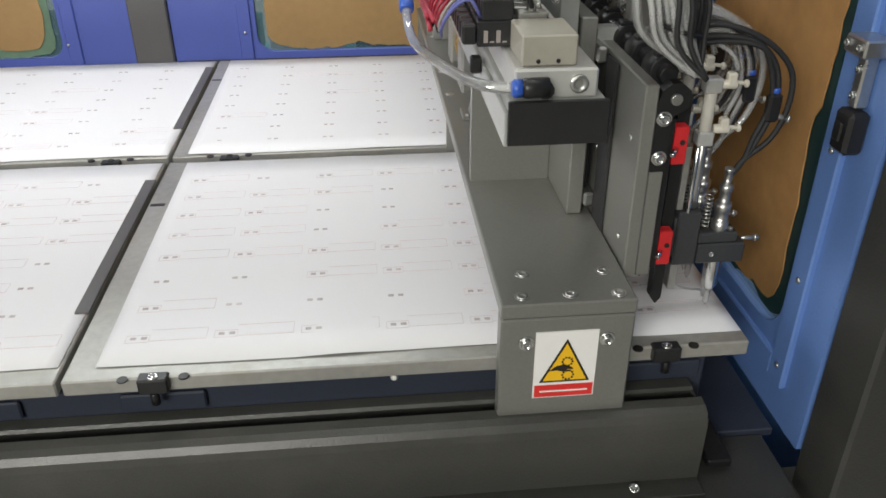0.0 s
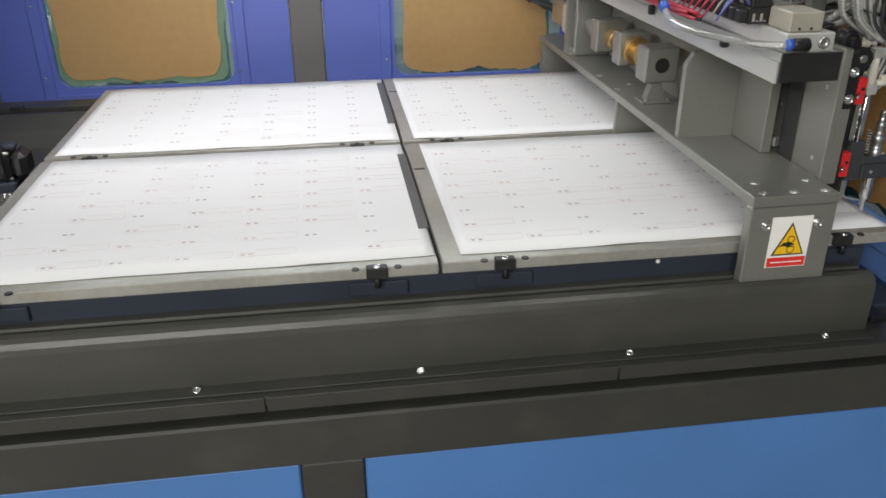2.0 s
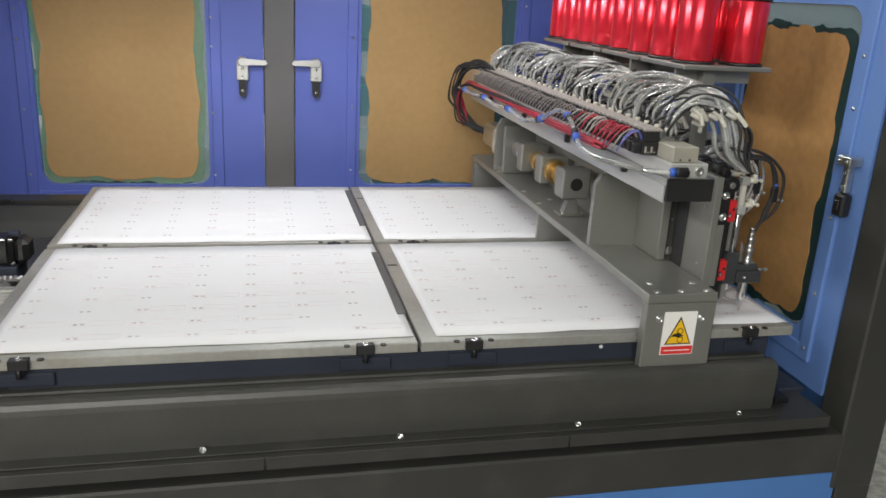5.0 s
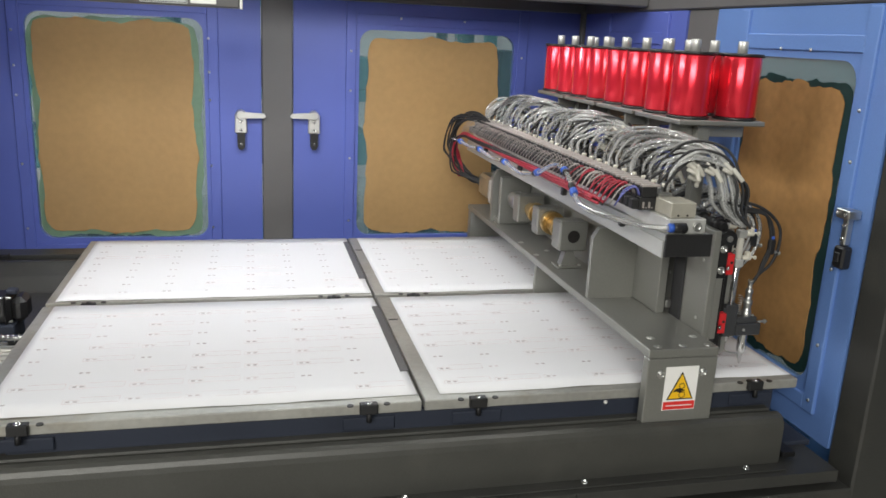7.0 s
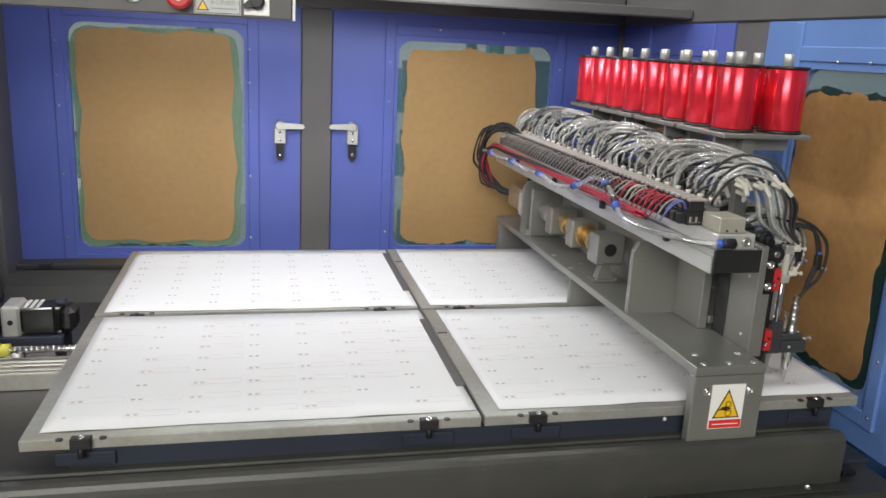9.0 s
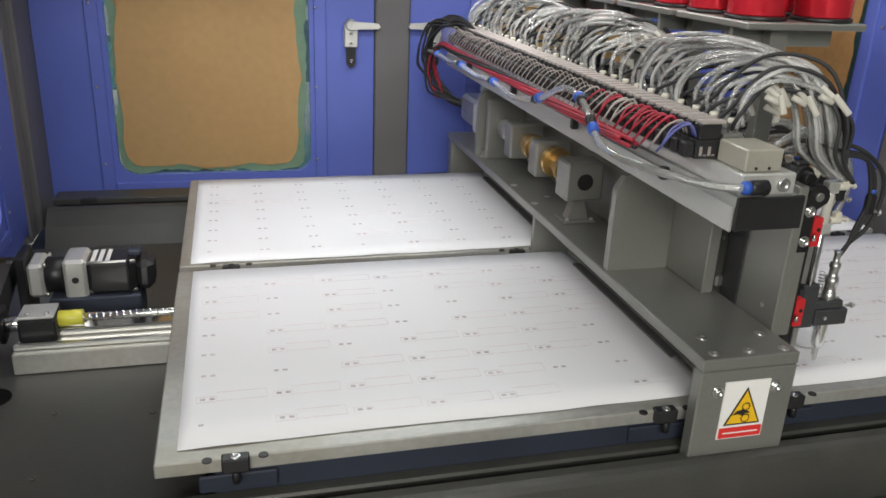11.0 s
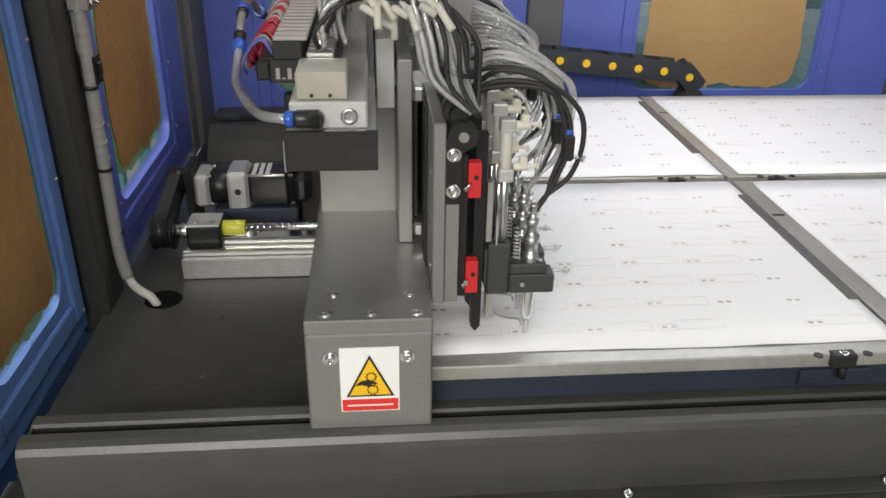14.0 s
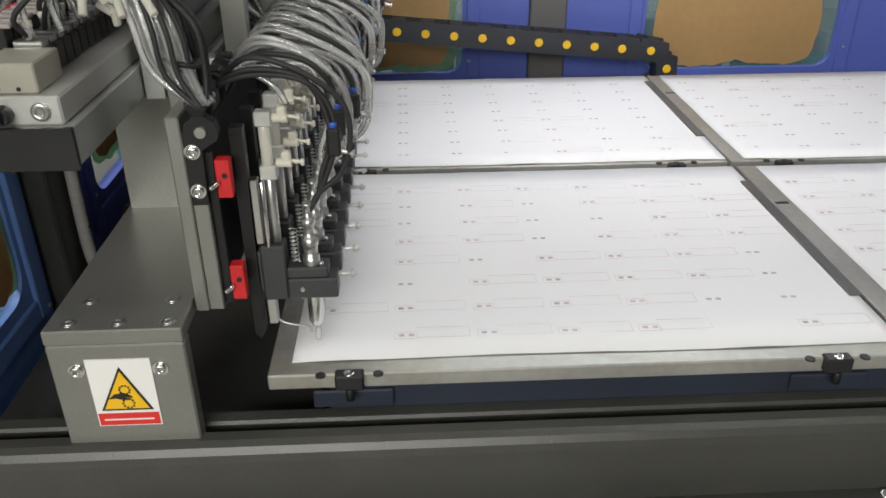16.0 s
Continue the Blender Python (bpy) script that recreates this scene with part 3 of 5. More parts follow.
def door(name, m, u0, u1, z0, z1, win, paper, colour, seed, label, film=True, kraft="kraft", rivets=(), handle=None):
    """A sheet-metal door with a glazed window masked by brown paper; local x along it, y into the wall, z up."""
    d = thing(name, label, "door", "doors of the machine housing")
    d.matrix_basis = m
    w0, w1, v0, v1 = win
    pan = rim(Shape(), w0, w1, v0, v1, 0.045, 0.0, 0.022, (u0, u1, z0, z1))
    part("door_panel", pan, colour, d)
    lo, hi = max(z0 + 0.004, v0 - 0.052), z1 - 0.004
    for q in ((w0 - 0.046, w0 - 0.012), (w1 + 0.012, w1 + 0.046)):
        part("door_frame_rib", Shape().box(q[0], q[1], -0.007, 0.002, lo, hi, 0.002), colour, d)
    for q in ((lo, lo + 0.032), (v1 + 0.016, v1 + 0.050)):
        part("door_frame_rib", Shape().box(w0 - 0.0115, w1 + 0.0115, -0.006, 0.002, q[0], q[1], 0.002), colour, d)
    g = part("window_pane", Shape().box(w0 - 0.01, w1 + 0.01, 0.010, 0.015, v0 - 0.01, v1 + 0.01, 0), "window_glass", d, "tinted clear window pane")
    g.visible_shadow = False
    p0, p1, q0, q1 = paper
    if film:
        part("masking_film", Shape().slab(wavy(p0 - 0.012, p1 + 0.022, q0 - 0.014, q1 + 0.008, 0.006, seed + 7), 0.0065, 0.0085), "film_green" if film is True else film, g, "green translucent masking film behind the paper")
    part("masking_paper", Shape().slab(wavy(p0, p1, q0, q1, 0.006, seed), 0.0030, 0.0050), kraft, g, "brown kraft paper with torn wavy edges")
    rv = None
    for u, z in rivets:
        if rv is None:
            rv = part("rivet", Shape().lathe((0, 0, 0), (0, -0.003, 0), [(0, 0.0042), (0.6, 0.0036), (1, 0.0015)], 10), "steel", d)
            rv.matrix_basis = pose(u, -0.007, z)
        else:
            share("rivet", rv, d, pose(u, -0.007, z))
    if handle:
        u, z, s = handle
        h = part("latch", Shape().box(u - 0.019, u + 0.019, -0.022, 0.0, z - 0.060, z + 0.004, 0.003).lathe((u, 0, z), (u, -0.030, z), [(0, 0.017), (0.8, 0.016), (1, 0.012)], 16), "alu", d, "steel lever latch with black catch")
        part("lever", Shape().prism([(u, z - 0.011), (u, z + 0.011), (u + s * 0.025, z + 0.010), (u + s * 0.074, z + 0.007), (u + s * 0.080, z - 0.002), (u + s * 0.074, z - 0.008), (u + s * 0.025, z - 0.009)], "y", -0.036, -0.027), "alu", h)
        part("catch", Shape().prism([(u - 0.013, z - 0.061), (u + 0.013, z - 0.061), (u + 0.012, z - 0.103), (u + 0.006, z - 0.114), (u - 0.006, z - 0.114), (u - 0.012, z - 0.103)], "y", -0.024, 0.0), "black_plastic", h, "black plastic catch")
        for zz in (-0.022, -0.048, -0.095):
            part("latch_screw", Shape().screw((u, -0.022, z + zz), (0, -1, 0), 0.0045, 0.003), "chrome", h)
    return d


back = pose(0, WB, 0)
door("cabinet_door", back, -1.141, -0.260, 0.706, 1.56, (-0.966, -0.440, 0.765, 1.480), (-0.946, -0.474, 0.786, 1.462), "blue_paint", 11,
     "blue painted sheet metal door with a paper-masked window and steel latch", True, "kraft", [(u, z) for u in (-1.000, -0.424) for z in (0.80, 1.01, 1.225, 1.315, 1.42)] + [(u, 1.520) for u in (-0.75, -0.55)], (-0.327, 1.181, 1))
door("cabinet_door", back, -0.156, 0.842, 0.706, 1.56, (0.063, 0.605, 0.765, 1.472), (0.090, 0.552, 0.776, 1.448), "blue_paint", 23,
     "blue painted sheet metal door with a paper-masked window and steel latch", False, "kraft", [(u, z) for u in (0.034, 0.632) for z in (0.82, 1.04, 1.27, 1.40)] + [(u, 1.512) for u in (0.2, 0.42)], (-0.088, 1.183, -1))
east = pose(WR, 0, 0, 0, 0, -90)
door("side_door", east, -1.582, -0.960, 0.672, 1.56, (-1.425, -1.060, 0.775, 1.452), (-1.412, -1.088, 0.80, 1.400), "blue_side", 31,
     "blue sheet metal side door with brown paper masking its window", "film_teal", "kraft_side", [(-1.030, z) for z in (0.75, 0.875, 1.04, 1.26, 1.36)] + [(-1.2, 1.47), (-1.3, 1.47)])
door("side_door", east, -2.425, -1.733, 0.672, 1.56, (-2.20, -1.87, 0.775, 1.452), (-2.18, -1.89, 0.79, 1.41), "blue_paint", 37,
     "blue sheet metal side door with brown paper masking its window", "film_teal", "kraft_side", [(-1.8, z) for z in (0.875, 1.26)])
west = pose(WL, 0, 0, 0, 0, 90)
door("side_door", west, 1.432, 2.215, 0.690, 1.56, (1.600, 2.015, 0.785, 1.475), (1.632, 1.965, 0.835, 1.46), "blue_paint", 41,
     "blue sheet metal side door with brown paper masking its window", True, "kraft_side", [(u, z) for u in (1.572, 2.045) for z in (0.80, 0.95, 1.15, 1.30)])
door("side_door", west, 0.952, 1.338, 0.690, 1.56, (1.02, 1.275, 0.775, 1.462), (1.035, 1.262, 0.80, 1.44), "blue_side", 43,
     "blue sheet metal side door with brown paper masking its window", True, "kraft_side", [(1.315, z) for z in (0.73, 0.95, 1.15, 1.30)])


def side_latch(m, label):
    """A bracket with a black catch beside a side door."""
    t = thing("latch_bracket", label, "latch")
    t.matrix_basis = m
    a = part("bracket", Shape().box(-0.026, 0.030, -0.045, 0.0, 0.085, 0.112, 0.003).box(-0.018, 0.004, -0.022, 0.0, 0.0, 0.085, 0.003), "steel", t)
    for u, z in ((-0.016, 0.099), (0.018, 0.099), (-0.007, 0.02), (-0.007, 0.06)):
        part("latch_screw", Shape().screw((u, -0.045 if z > 0.09 else -0.022, z), (0, -1, 0), 0.006, 0.005), "chrome", a)
    part("catch", Shape().box(-0.024, 0.022, -0.034, 0.0, -0.070, -0.002, 0.006).box(-0.012, 0.010, -0.040, -0.034, -0.050, -0.020, 0.003), "black_plastic", t, "black plastic catch")
    return t


side_latch(pose(WR - 0.001, 1.000, 1.098, 0, 0, -90) @ Matrix.Scale(0.66, 4), "steel latch bracket with black catch on the blue side door")
side_latch(pose(-1.1225, 1.414, 1.113, 0, 0, 90) @ Matrix.Scale(0.72, 4), "steel latch bracket with black catch on the housing post")

# grey conduit down the post into the round opening, its pale cable at the end
cd = thing("conduit", "grey flexible conduit strapped to the housing post", "conduit")
part("spiral_wrap", Shape().tube([(-1.1098 + 0.0098 * math.cos(i * 0.7), 1.400 + 0.00006 * i + 0.0098 * math.sin(i * 0.7), 0.95 + 0.0032 * i) for i in range(180)], 0.0009, 5, 1), "conduit_grey", cd, "pale spiral wrap")
part("hose", Shape().tube([(-1.108, 1.41, 2.0), (-1.110, 1.41, 1.5), (-1.108, 1.405, 1.2), (-1.111, 1.40, 0.95), (-1.110, 1.395, 0.80), (-1.103, 1.393, 0.745)], 0.0098, 12, 6), "conduit_grey", cd)
part("cable", Shape().tube([(-1.103, 1.393, 0.75), (-1.096, 1.390, 0.733), (-1.080, 1.376, 0.727), (-1.064, 1.370, 0.719), (-1.054, 1.369, 0.700)], 0.0072, 10, 6), "grey_cable", cd, "pale grey cable")
for z in (0.82, 0.93, 1.06, 1.25):
    part("strap", cyl((-1.1105, 1.400, z), (-1.1105, 1.400, z + 0.006), 0.0118, 12), "black_plastic", cd)

# control strip reaching in from the side wall under the canopy
SY = 1.60
sg = thing("control_box", "dark grey control strip with push buttons, red stop button and label", "control box")
part("box", box(WL + 0.002, -0.318, SY, SY + 0.06, 1.5, 1.66, 0.003), "post_paint", sg)
part("end_cap", box(-0.3175, -0.311, SY - 0.001, SY + 0.061, 1.499, 1.66, 0.001), "alu", sg, "bare metal end cap")
for x, mt, w in ((-0.854, "green_plastic", "green push button"), (-0.753, "green_plastic", "green push button"), (-0.652, "black_plastic", "black push button")):
    bz = part("button_ring", Shape().lathe((x, SY, 1.545), (x, SY - 0.008, 1.545), [(0, 0.0265), (0.6, 0.0265), (1, 0.0225)], 24), "chrome", sg)
    part("push_button", Shape().lathe((x, SY - 0.008, 1.545), (x, SY - 0.015, 1.545), [(0, 0.0205), (0.6, 0.020), (1, 0.017)], 24), mt, bz, w)
st = part("stop_button", Shape().lathe((-0.555, SY, 1.537), (-0.555, SY - 0.038, 1.537), [(0, 0.017), (0.4, 0.017), (0.45, 0.0265), (0.85, 0.0265), (1, 0.021)], 28), "red_plastic", sg, "red mushroom stop button")
part("button_cap", Shape().lathe((-0.555, SY - 0.038, 1.537), (-0.555, SY - 0.0395, 1.537), [(0, 0.0105), (1, 0.010)], 20), "alu", st, "grey centre disc")
# wall grey instead of white puts the label's shade into its colour
lp = part("label_plate", box(-0.527, -0.428, SY - 0.002, SY, 1.504, 1.60, 0.0005), "hall_wall", sg, "white warning label with yellow bar and triangle")
part("label_border", Shape().box(-0.525, -0.430, SY - 0.0028, SY - 0.002, 1.506, 1.5072, 0).box(-0.525, -0.5238, SY - 0.0028, SY - 0.002, 1.5073, 1.598, 0).box(-0.4312, -0.430, SY - 0.0028, SY - 0.002, 1.5073, 1.598, 0), "ink", lp)
part("label_stripe", box(-0.522, -0.433, SY - 0.0028, SY - 0.002, 1.549, 1.59, 0), "yellow_sticker", lp)
part("label_triangle", Shape().prism([(-0.521, 1.511), (-0.495, 1.511), (-0.508, 1.534)], "y", SY - 0.0028, SY - 0.002), "ink", lp)
part("triangle_field", Shape().prism([(-0.5175, 1.5130), (-0.4985, 1.5130), (-0.508, 1.530)], "y", SY - 0.0034, SY - 0.0028), "yellow_sticker", lp)
words = bpy.data.curves.new("label_text", "FONT")
words.body, words.size, words.extrude = "\u5f53\u5fc3\u673a\u68b0\u4f24\u4eba", 0.0108, 0.0002
words.materials.append(M["lead_grey"])
wt = new("label_text", words)
wt.parent, wt.matrix_basis = lp, pose(-0.4935, SY - 0.0025, 1.5255, 90, 0, 0)
lt = Shape()
lt.box(-0.492, -0.437, SY - 0.0028, SY - 0.002, 1.5155, 1.5175, 0)
part("label_print", lt, "lead_grey", lp)
sp_ = part("selector_plate", box(-0.422, -0.367, SY - 0.003, SY, 1.506, 1.562, 0.001), "alu", sg, "pale selector plate")
part("selector", Shape().lathe((-0.395, SY - 0.003, 1.536), (-0.395, SY - 0.03, 1.536), [(0, 0.018), (0.8, 0.016), (1, 0.012)], 16).prism([(-0.40, 1.548), (-0.424, 1.526), (-0.420, 1.518), (-0.391, 1.527)], "y", SY - 0.028, SY - 0.012), "black_plastic", sp_, "black lever selector switch")

# storage racks in the hall behind the windows
def rack(x, y):
    t = thing("storage_rack", "pale teal storage rack standing behind the machine", "storage rack", "storage racks in the hall")
    for dx in (0.0, 1.1):
        for dy in (0.0, 0.4):
            part("rack_upright", box(dx, dx + 0.05, dy, dy + 0.05, 0, 2.2, 0.002), "rack_teal", t)
    for z in (0.35, 0.8, 1.15, 1.5, 1.9):
        part("rack_shelf", box(0.051, 1.099, 0.0, 0.45, z, z + 0.05, 0.002), "white_sticker" if z in (0.8, 1.5) else "rack_teal", t)
        for k in range(3):
            part("rack_bin", box(0.08 + k * 0.34, 0.36 + k * 0.34, 0.02, 0.4, z + 0.051, z + 0.20 + 0.03 * ((k * 7 + int(z * 10)) % 3), 0.006), ("rack_teal", "hall_wall", "dark_inner")[(k + int(z * 10)) % 3], t)
    t.matrix_basis = pose(x, y, 0)
    return t


for x, y in ((-1.75, 3.3), (-0.45, 3.45), (0.75, 3.3)):
    rack(x, y)

# ---- ball screw drive beside the bed ----
dr = thing("screw_drive", "servo motor, belt and ball screw drive on a steel base", "linear drive")
dr.matrix_basis = pose(0, -0.032, 0)
part("rail_base", box(-1.03, -0.60, 1.487, 1.60, 0.704, 0.742, 0.002), "plate_steel", dr)
part("slide_rail", box(-1.03, -0.60, 1.545, 1.585, 0.742, 0.756, 0.003), "chrome", dr)
part("slide_rail", box(-1.03, -0.60, 1.50, 1.512, 0.742, 0.751, 0.002), "steel", dr)
part("bearing_block", box(-1.025, -0.965, 1.525, 1.585, 0.742, 0.785, 0.004), "black_steel", dr, "dark bearing block")
part("coupling", Shape().cyl((-0.965, 1.555, 0.772), (-0.925, 1.555, 0.772), 0.014, 16), "yellow_tape", dr, "yellow taped coupling")
sp = Shape()
pts = [(-0.93 + 0.0016 * i, 1.555 + 0.0075 * math.cos(i * 0.9), 0.772 + 0.0075 * math.sin(i * 0.9)) for i in range(200)]
sp.cyl((-0.93, 1.555, 0.772), (-0.61, 1.555, 0.772), 0.0072, 14)
sp.tube(pts, 0.0022, 5, 1)
part("ball_screw", sp, "chrome", dr, "bright ball screw thread")
part("screw_pulley", Shape().lathe((-1.088, 1.555, 0.768), (-1.05, 1.555, 0.768), [(0, 0.020), (0.02, 0.033), (0.12, 0.034), (0.14, 0.029), (0.86, 0.029), (0.88, 0.034), (0.97, 0.034), (1, 0.014)], 24), "black_steel", dr)
part("shaft", cyl((-1.05, 1.555, 0.768), (-1.02, 1.555, 0.768), 0.014, 16), "chrome", dr)
part("belt", Shape().prism([(1.531, 0.772), (1.537, 0.790), (1.548, 0.797), (1.70, 0.832), (1.716, 0.822), (1.722, 0.805), (1.71, 0.79), (1.56, 0.742), (1.545, 0.742), (1.535, 0.752)], "x", -1.082, -1.06), "rubber", dr, "black toothed belt")
part("motor_pulley", Shape().lathe((-1.086, 1.70, 0.808), (-1.055, 1.70, 0.808), [(0, 0.02), (0.05, 0.026), (0.95, 0.026), (1, 0.012)], 20), "black_steel", dr)
mp_ = Shape().box(-1.05, -1.035, 1.66, 1.74, 0.704, 0.845, 0.002)
part("motor_plate", mp_, "black_steel", dr)
part("gearbox_flange", box(-1.034, -1.006, 1.665, 1.735, 0.765, 0.83, 0.006), "alu", dr)
part("gearbox", cyl((-1.006, 1.70, 0.797), (-0.972, 1.70, 0.797), 0.034, 24, 0.003), "black_steel", dr)
part("gearbox_body", box(-0.972, -0.932, 1.662, 1.738, 0.758, 0.836, 0.006), "alu", dr, "bare aluminium gearbox body")
mo = part("motor", Shape().box(-0.932, -0.848, 1.665, 1.735, 0.763, 0.83, 0.008).box(-0.849, -0.815, 1.668, 1.732, 0.766, 0.826, 0.012), "black_plastic", dr, "black servo motor")
part("connector", box(-0.862, -0.838, 1.69, 1.715, 0.828, 0.840, 0.003), "dark_inner", mo)
for i in range(3):
    part("label_bar", box(-0.925 + i * 0.013, -0.917 + i * 0.013, 1.67, 1.73, 0.8298, 0.8305, 0), "white_sticker", mo)
for z in (0.769, 0.826):
    for y in (1.672, 1.728):
        part("tie_bolt", cyl((-0.935, y, z), (-0.846, y, z), 0.0035, 10), "steel", mo)
        part("flange_bolt", Shape().screw((-1.006, y, z), (1, 0, 0), 0.0045, 0.005), "steel", dr)
# black disc carries the dark inside of the clamp hole
part("clamp_hole", Shape().lathe((-0.952, 1.6622, 0.797), (-0.952, 1.6612, 0.797), [(0, 0.0065), (1, 0.006)], 16), "ink", dr)
part("motor_ring", Shape().box(-0.862, -0.856, 1.661, 1.739, 0.759, 0.834, 0.006), "black_steel", mo)
for i in range(9):
    part("pulley_rib", Shape().lathe((-1.085 + 0.0038 * i, 1.555, 0.768), (-1.0835 + 0.0038 * i, 1.555, 0.768), [(0, 0.0305), (1, 0.0305)], 20), "black_steel", dr)
part("bracket_block", box(-1.024, -0.967, 1.527, 1.583, 0.7855, 0.790, 0.0015), "alu", dr)
for x in (-1.01, -0.98):
    part("block_screw", Shape().screw((x, 1.54, 0.790), (0, 0, 1), 0.0042, 0.004), "steel", dr)
part("motor_foot", box(-1.0, -0.84, 1.655, 1.745, 0.704, 0.764, 0.003), "dark_inner", dr)

# ---- gantry (its own space: x from its front leg, y and z as in the place) ----
gantry = thing("gantry", "grey painted steel gantry bridge with valve bank and wire spool rack", "gantry")
leg = part("front_leg", box(-0.028, 0.117, 0.951, 0.973, 0.702, 0.8965, 0.002), "gantry_grey", gantry)
for x in (0.0, 0.088):
    part("leg_screw", Shape().lathe((x, 0.951, 0.866), (x, 0.949, 0.866), [(0, 0.009), (1, 0.0085)], 16).screw((x, 0.950, 0.866), (0, -1, 0), 0.0062, 0.005), "chrome", leg)
br = part("bridge_plate", box(-0.028, 0.117, 0.951, 2.27, 0.8975, 0.915, 0.0015), "gantry_grey", gantry)
for x, y in ((0.004, 1.012), (0.094, 1.01), (-0.004, 0.967), (0.048, 0.967), (0.1, 0.965), (-0.014, 1.62), (0.03, 1.66), (-0.014, 1.75), (0.05, 1.30), (-0.01, 2.0)):
    part("plate_screw", Shape().lathe((x, y, 0.9146), (x, y, 0.9156), [(0, 0.0085), (1, 0.008)], 14).screw((x, y, 0.9135), (0, 0, 1), 0.006, 0.0032), "steel", br)
part("rear_leg", box(-0.028, 0.117, 2.232, 2.262, 0.735, 0.8965, 0.002), "gantry_grey", gantry)
part("centre_foot", box(-0.022, 0.10, 1.593, 1.605, 0.806, 0.8968, 0.001), "gantry_grey", gantry)
# warning label: white card, yellow triangle with a black rim, red bar
sg = part("warning_label", box(0.010, 0.0785, 0.9495, 0.951, 0.791, 0.8795, 0.0), "white_sticker", leg, "white warning label with yellow triangle and red bar")
lb = Shape().use("ink").prism([(0.0165, 0.8125), (0.0725, 0.8125), (0.0445, 0.870)], "y", 0.9487, 0.9494)
lb.use("yellow_sticker").prism([(0.0205, 0.8152), (0.0685, 0.8152), (0.0445, 0.8645)], "y", 0.9481, 0.9488)
lb.use("ink").prism([(0.0265, 0.8285), (0.034, 0.8350), (0.043, 0.8365), (0.052, 0.8325), (0.0535, 0.8300), (0.044, 0.8305), (0.052, 0.8275), (0.043, 0.8270), (0.035, 0.8295)], "y", 0.9476, 0.9482)
for cx_, cz_, rr_ in ((0.046, 0.8405, 0.0055), (0.0475, 0.8225, 0.0060)):
    for k in range(10):
        a = 2 * math.pi * k / 10
        lb.box(cx_ + rr_ * math.cos(a) - 0.0011, cx_ + rr_ * math.cos(a) + 0.0011, 0.9476, 0.9482, cz_ + rr_ * math.sin(a) - 0.0011, cz_ + rr_ * math.sin(a) + 0.0011, 0)
lb.use("red_sticker").box(0.0115, 0.077, 0.9487, 0.9494, 0.7925, 0.8085, 0)
lb.use("white_sticker").box(0.0175, 0.071, 0.9481, 0.9487, 0.7995, 0.8012, 0)
part("label_print", lb, "ink", gantry, "yellow warning triangle and red bar")

part("gusset", Shape().prism([(-0.022, 0.915), (-0.022, 1.052), (-0.008, 1.074), (0.0845, 1.085), (0.0845, 0.915)], "y", 1.258, 1.274), "gantry_grey", gantry)
part("gusset", Shape().prism([(-0.022, 0.915), (-0.022, 1.052), (-0.008, 1.074), (0.0845, 1.085), (0.0845, 0.915)], "y", 2.02, 2.036), "gantry_grey", gantry)
part("upright_plate", box(0.085, 0.104, 1.148, 2.24, 0.9155, 1.16, 0.0015), "gantry_grey", gantry)
for z in (0.936, 1.118):
    part("linear_rail", Shape().box(0.1045, 0.118, 1.143, 2.24, z - 0.0095, z + 0.0095, 0.003), "steel", gantry, "bright steel linear rail")
# black strip added so that the gap behind the carriage reads as shade
part("gap_cover", box(0.1055, 0.1115, 1.16, 2.22, 0.948, 1.106, 0.001), "black_steel", gantry, "black strip standing in for the dark gap between the rails")
part("top_angle", box(0.060, 0.082, 1.15, 2.24, 1.10, 1.185, 0.001), "beam_grey", gantry)
# valve beam with its tray side
part("valve_beam", Shape().box(-0.030, 0.058, 0.940, 2.30, 1.102, 1.139, 0.001).box(-0.034, -0.030, 0.942, 2.30, 1.096, 1.128, 0.0008), "beam_grey", gantry, "pale metal valve beam")
part("beam_end_cap", box(-0.032, 0.0595, 0.934, 0.9398, 1.0995, 1.1405, 0.0008), "black_plastic", gantry, "black end cap")
for yy in (1.09, 1.40, 1.72, 2.05):
    part("beam_clip", box(-0.046, -0.034, yy, yy + 0.012, 1.118, 1.136, 0.002), "black_plastic", gantry)
mb = part("manifold", box(-0.026, 0.050, 0.945, 2.26, 1.1395, 1.1665, 0.002), "alu", gantry, "aluminium air manifold")
part("port_plug", Shape().screw((0.032, 0.945, 1.153), (0, -1, 0), 0.0085, 0.004), "steel", mb)
part("end_valve", box(-0.019, 0.031, 0.952, 1.012, 1.167, 1.1945, 0.0015), "valve_beige", gantry, "pale end valve block")
# two black discs carry the dark insides of the pin holes
for x in (-0.004, 0.014):
    part("pin_hole", Shape().lathe((x, 0.9525, 1.1715), (x, 0.9512, 1.1715), [(0, 0.0022), (1, 0.002)], 8), "ink", gantry)
part("elbow_fitting", Shape().lathe((-0.021, 0.936, 1.153), (0.003, 0.936, 1.153), [(0, 0.0075), (0.15, 0.009), (1, 0.009)], 14).cyl((0.0, 0.932, 1.151), (0.0, 0.948, 1.151), 0.008, 12), "black_plastic", gantry, "black push-in elbow")
part("elbow_ring", Shape().lathe((-0.030, 0.936, 1.153), (-0.021, 0.936, 1.153), [(0, 0.006), (0.3, 0.0082), (1, 0.0082)], 14), "blue_plastic", gantry, "blue release ring")

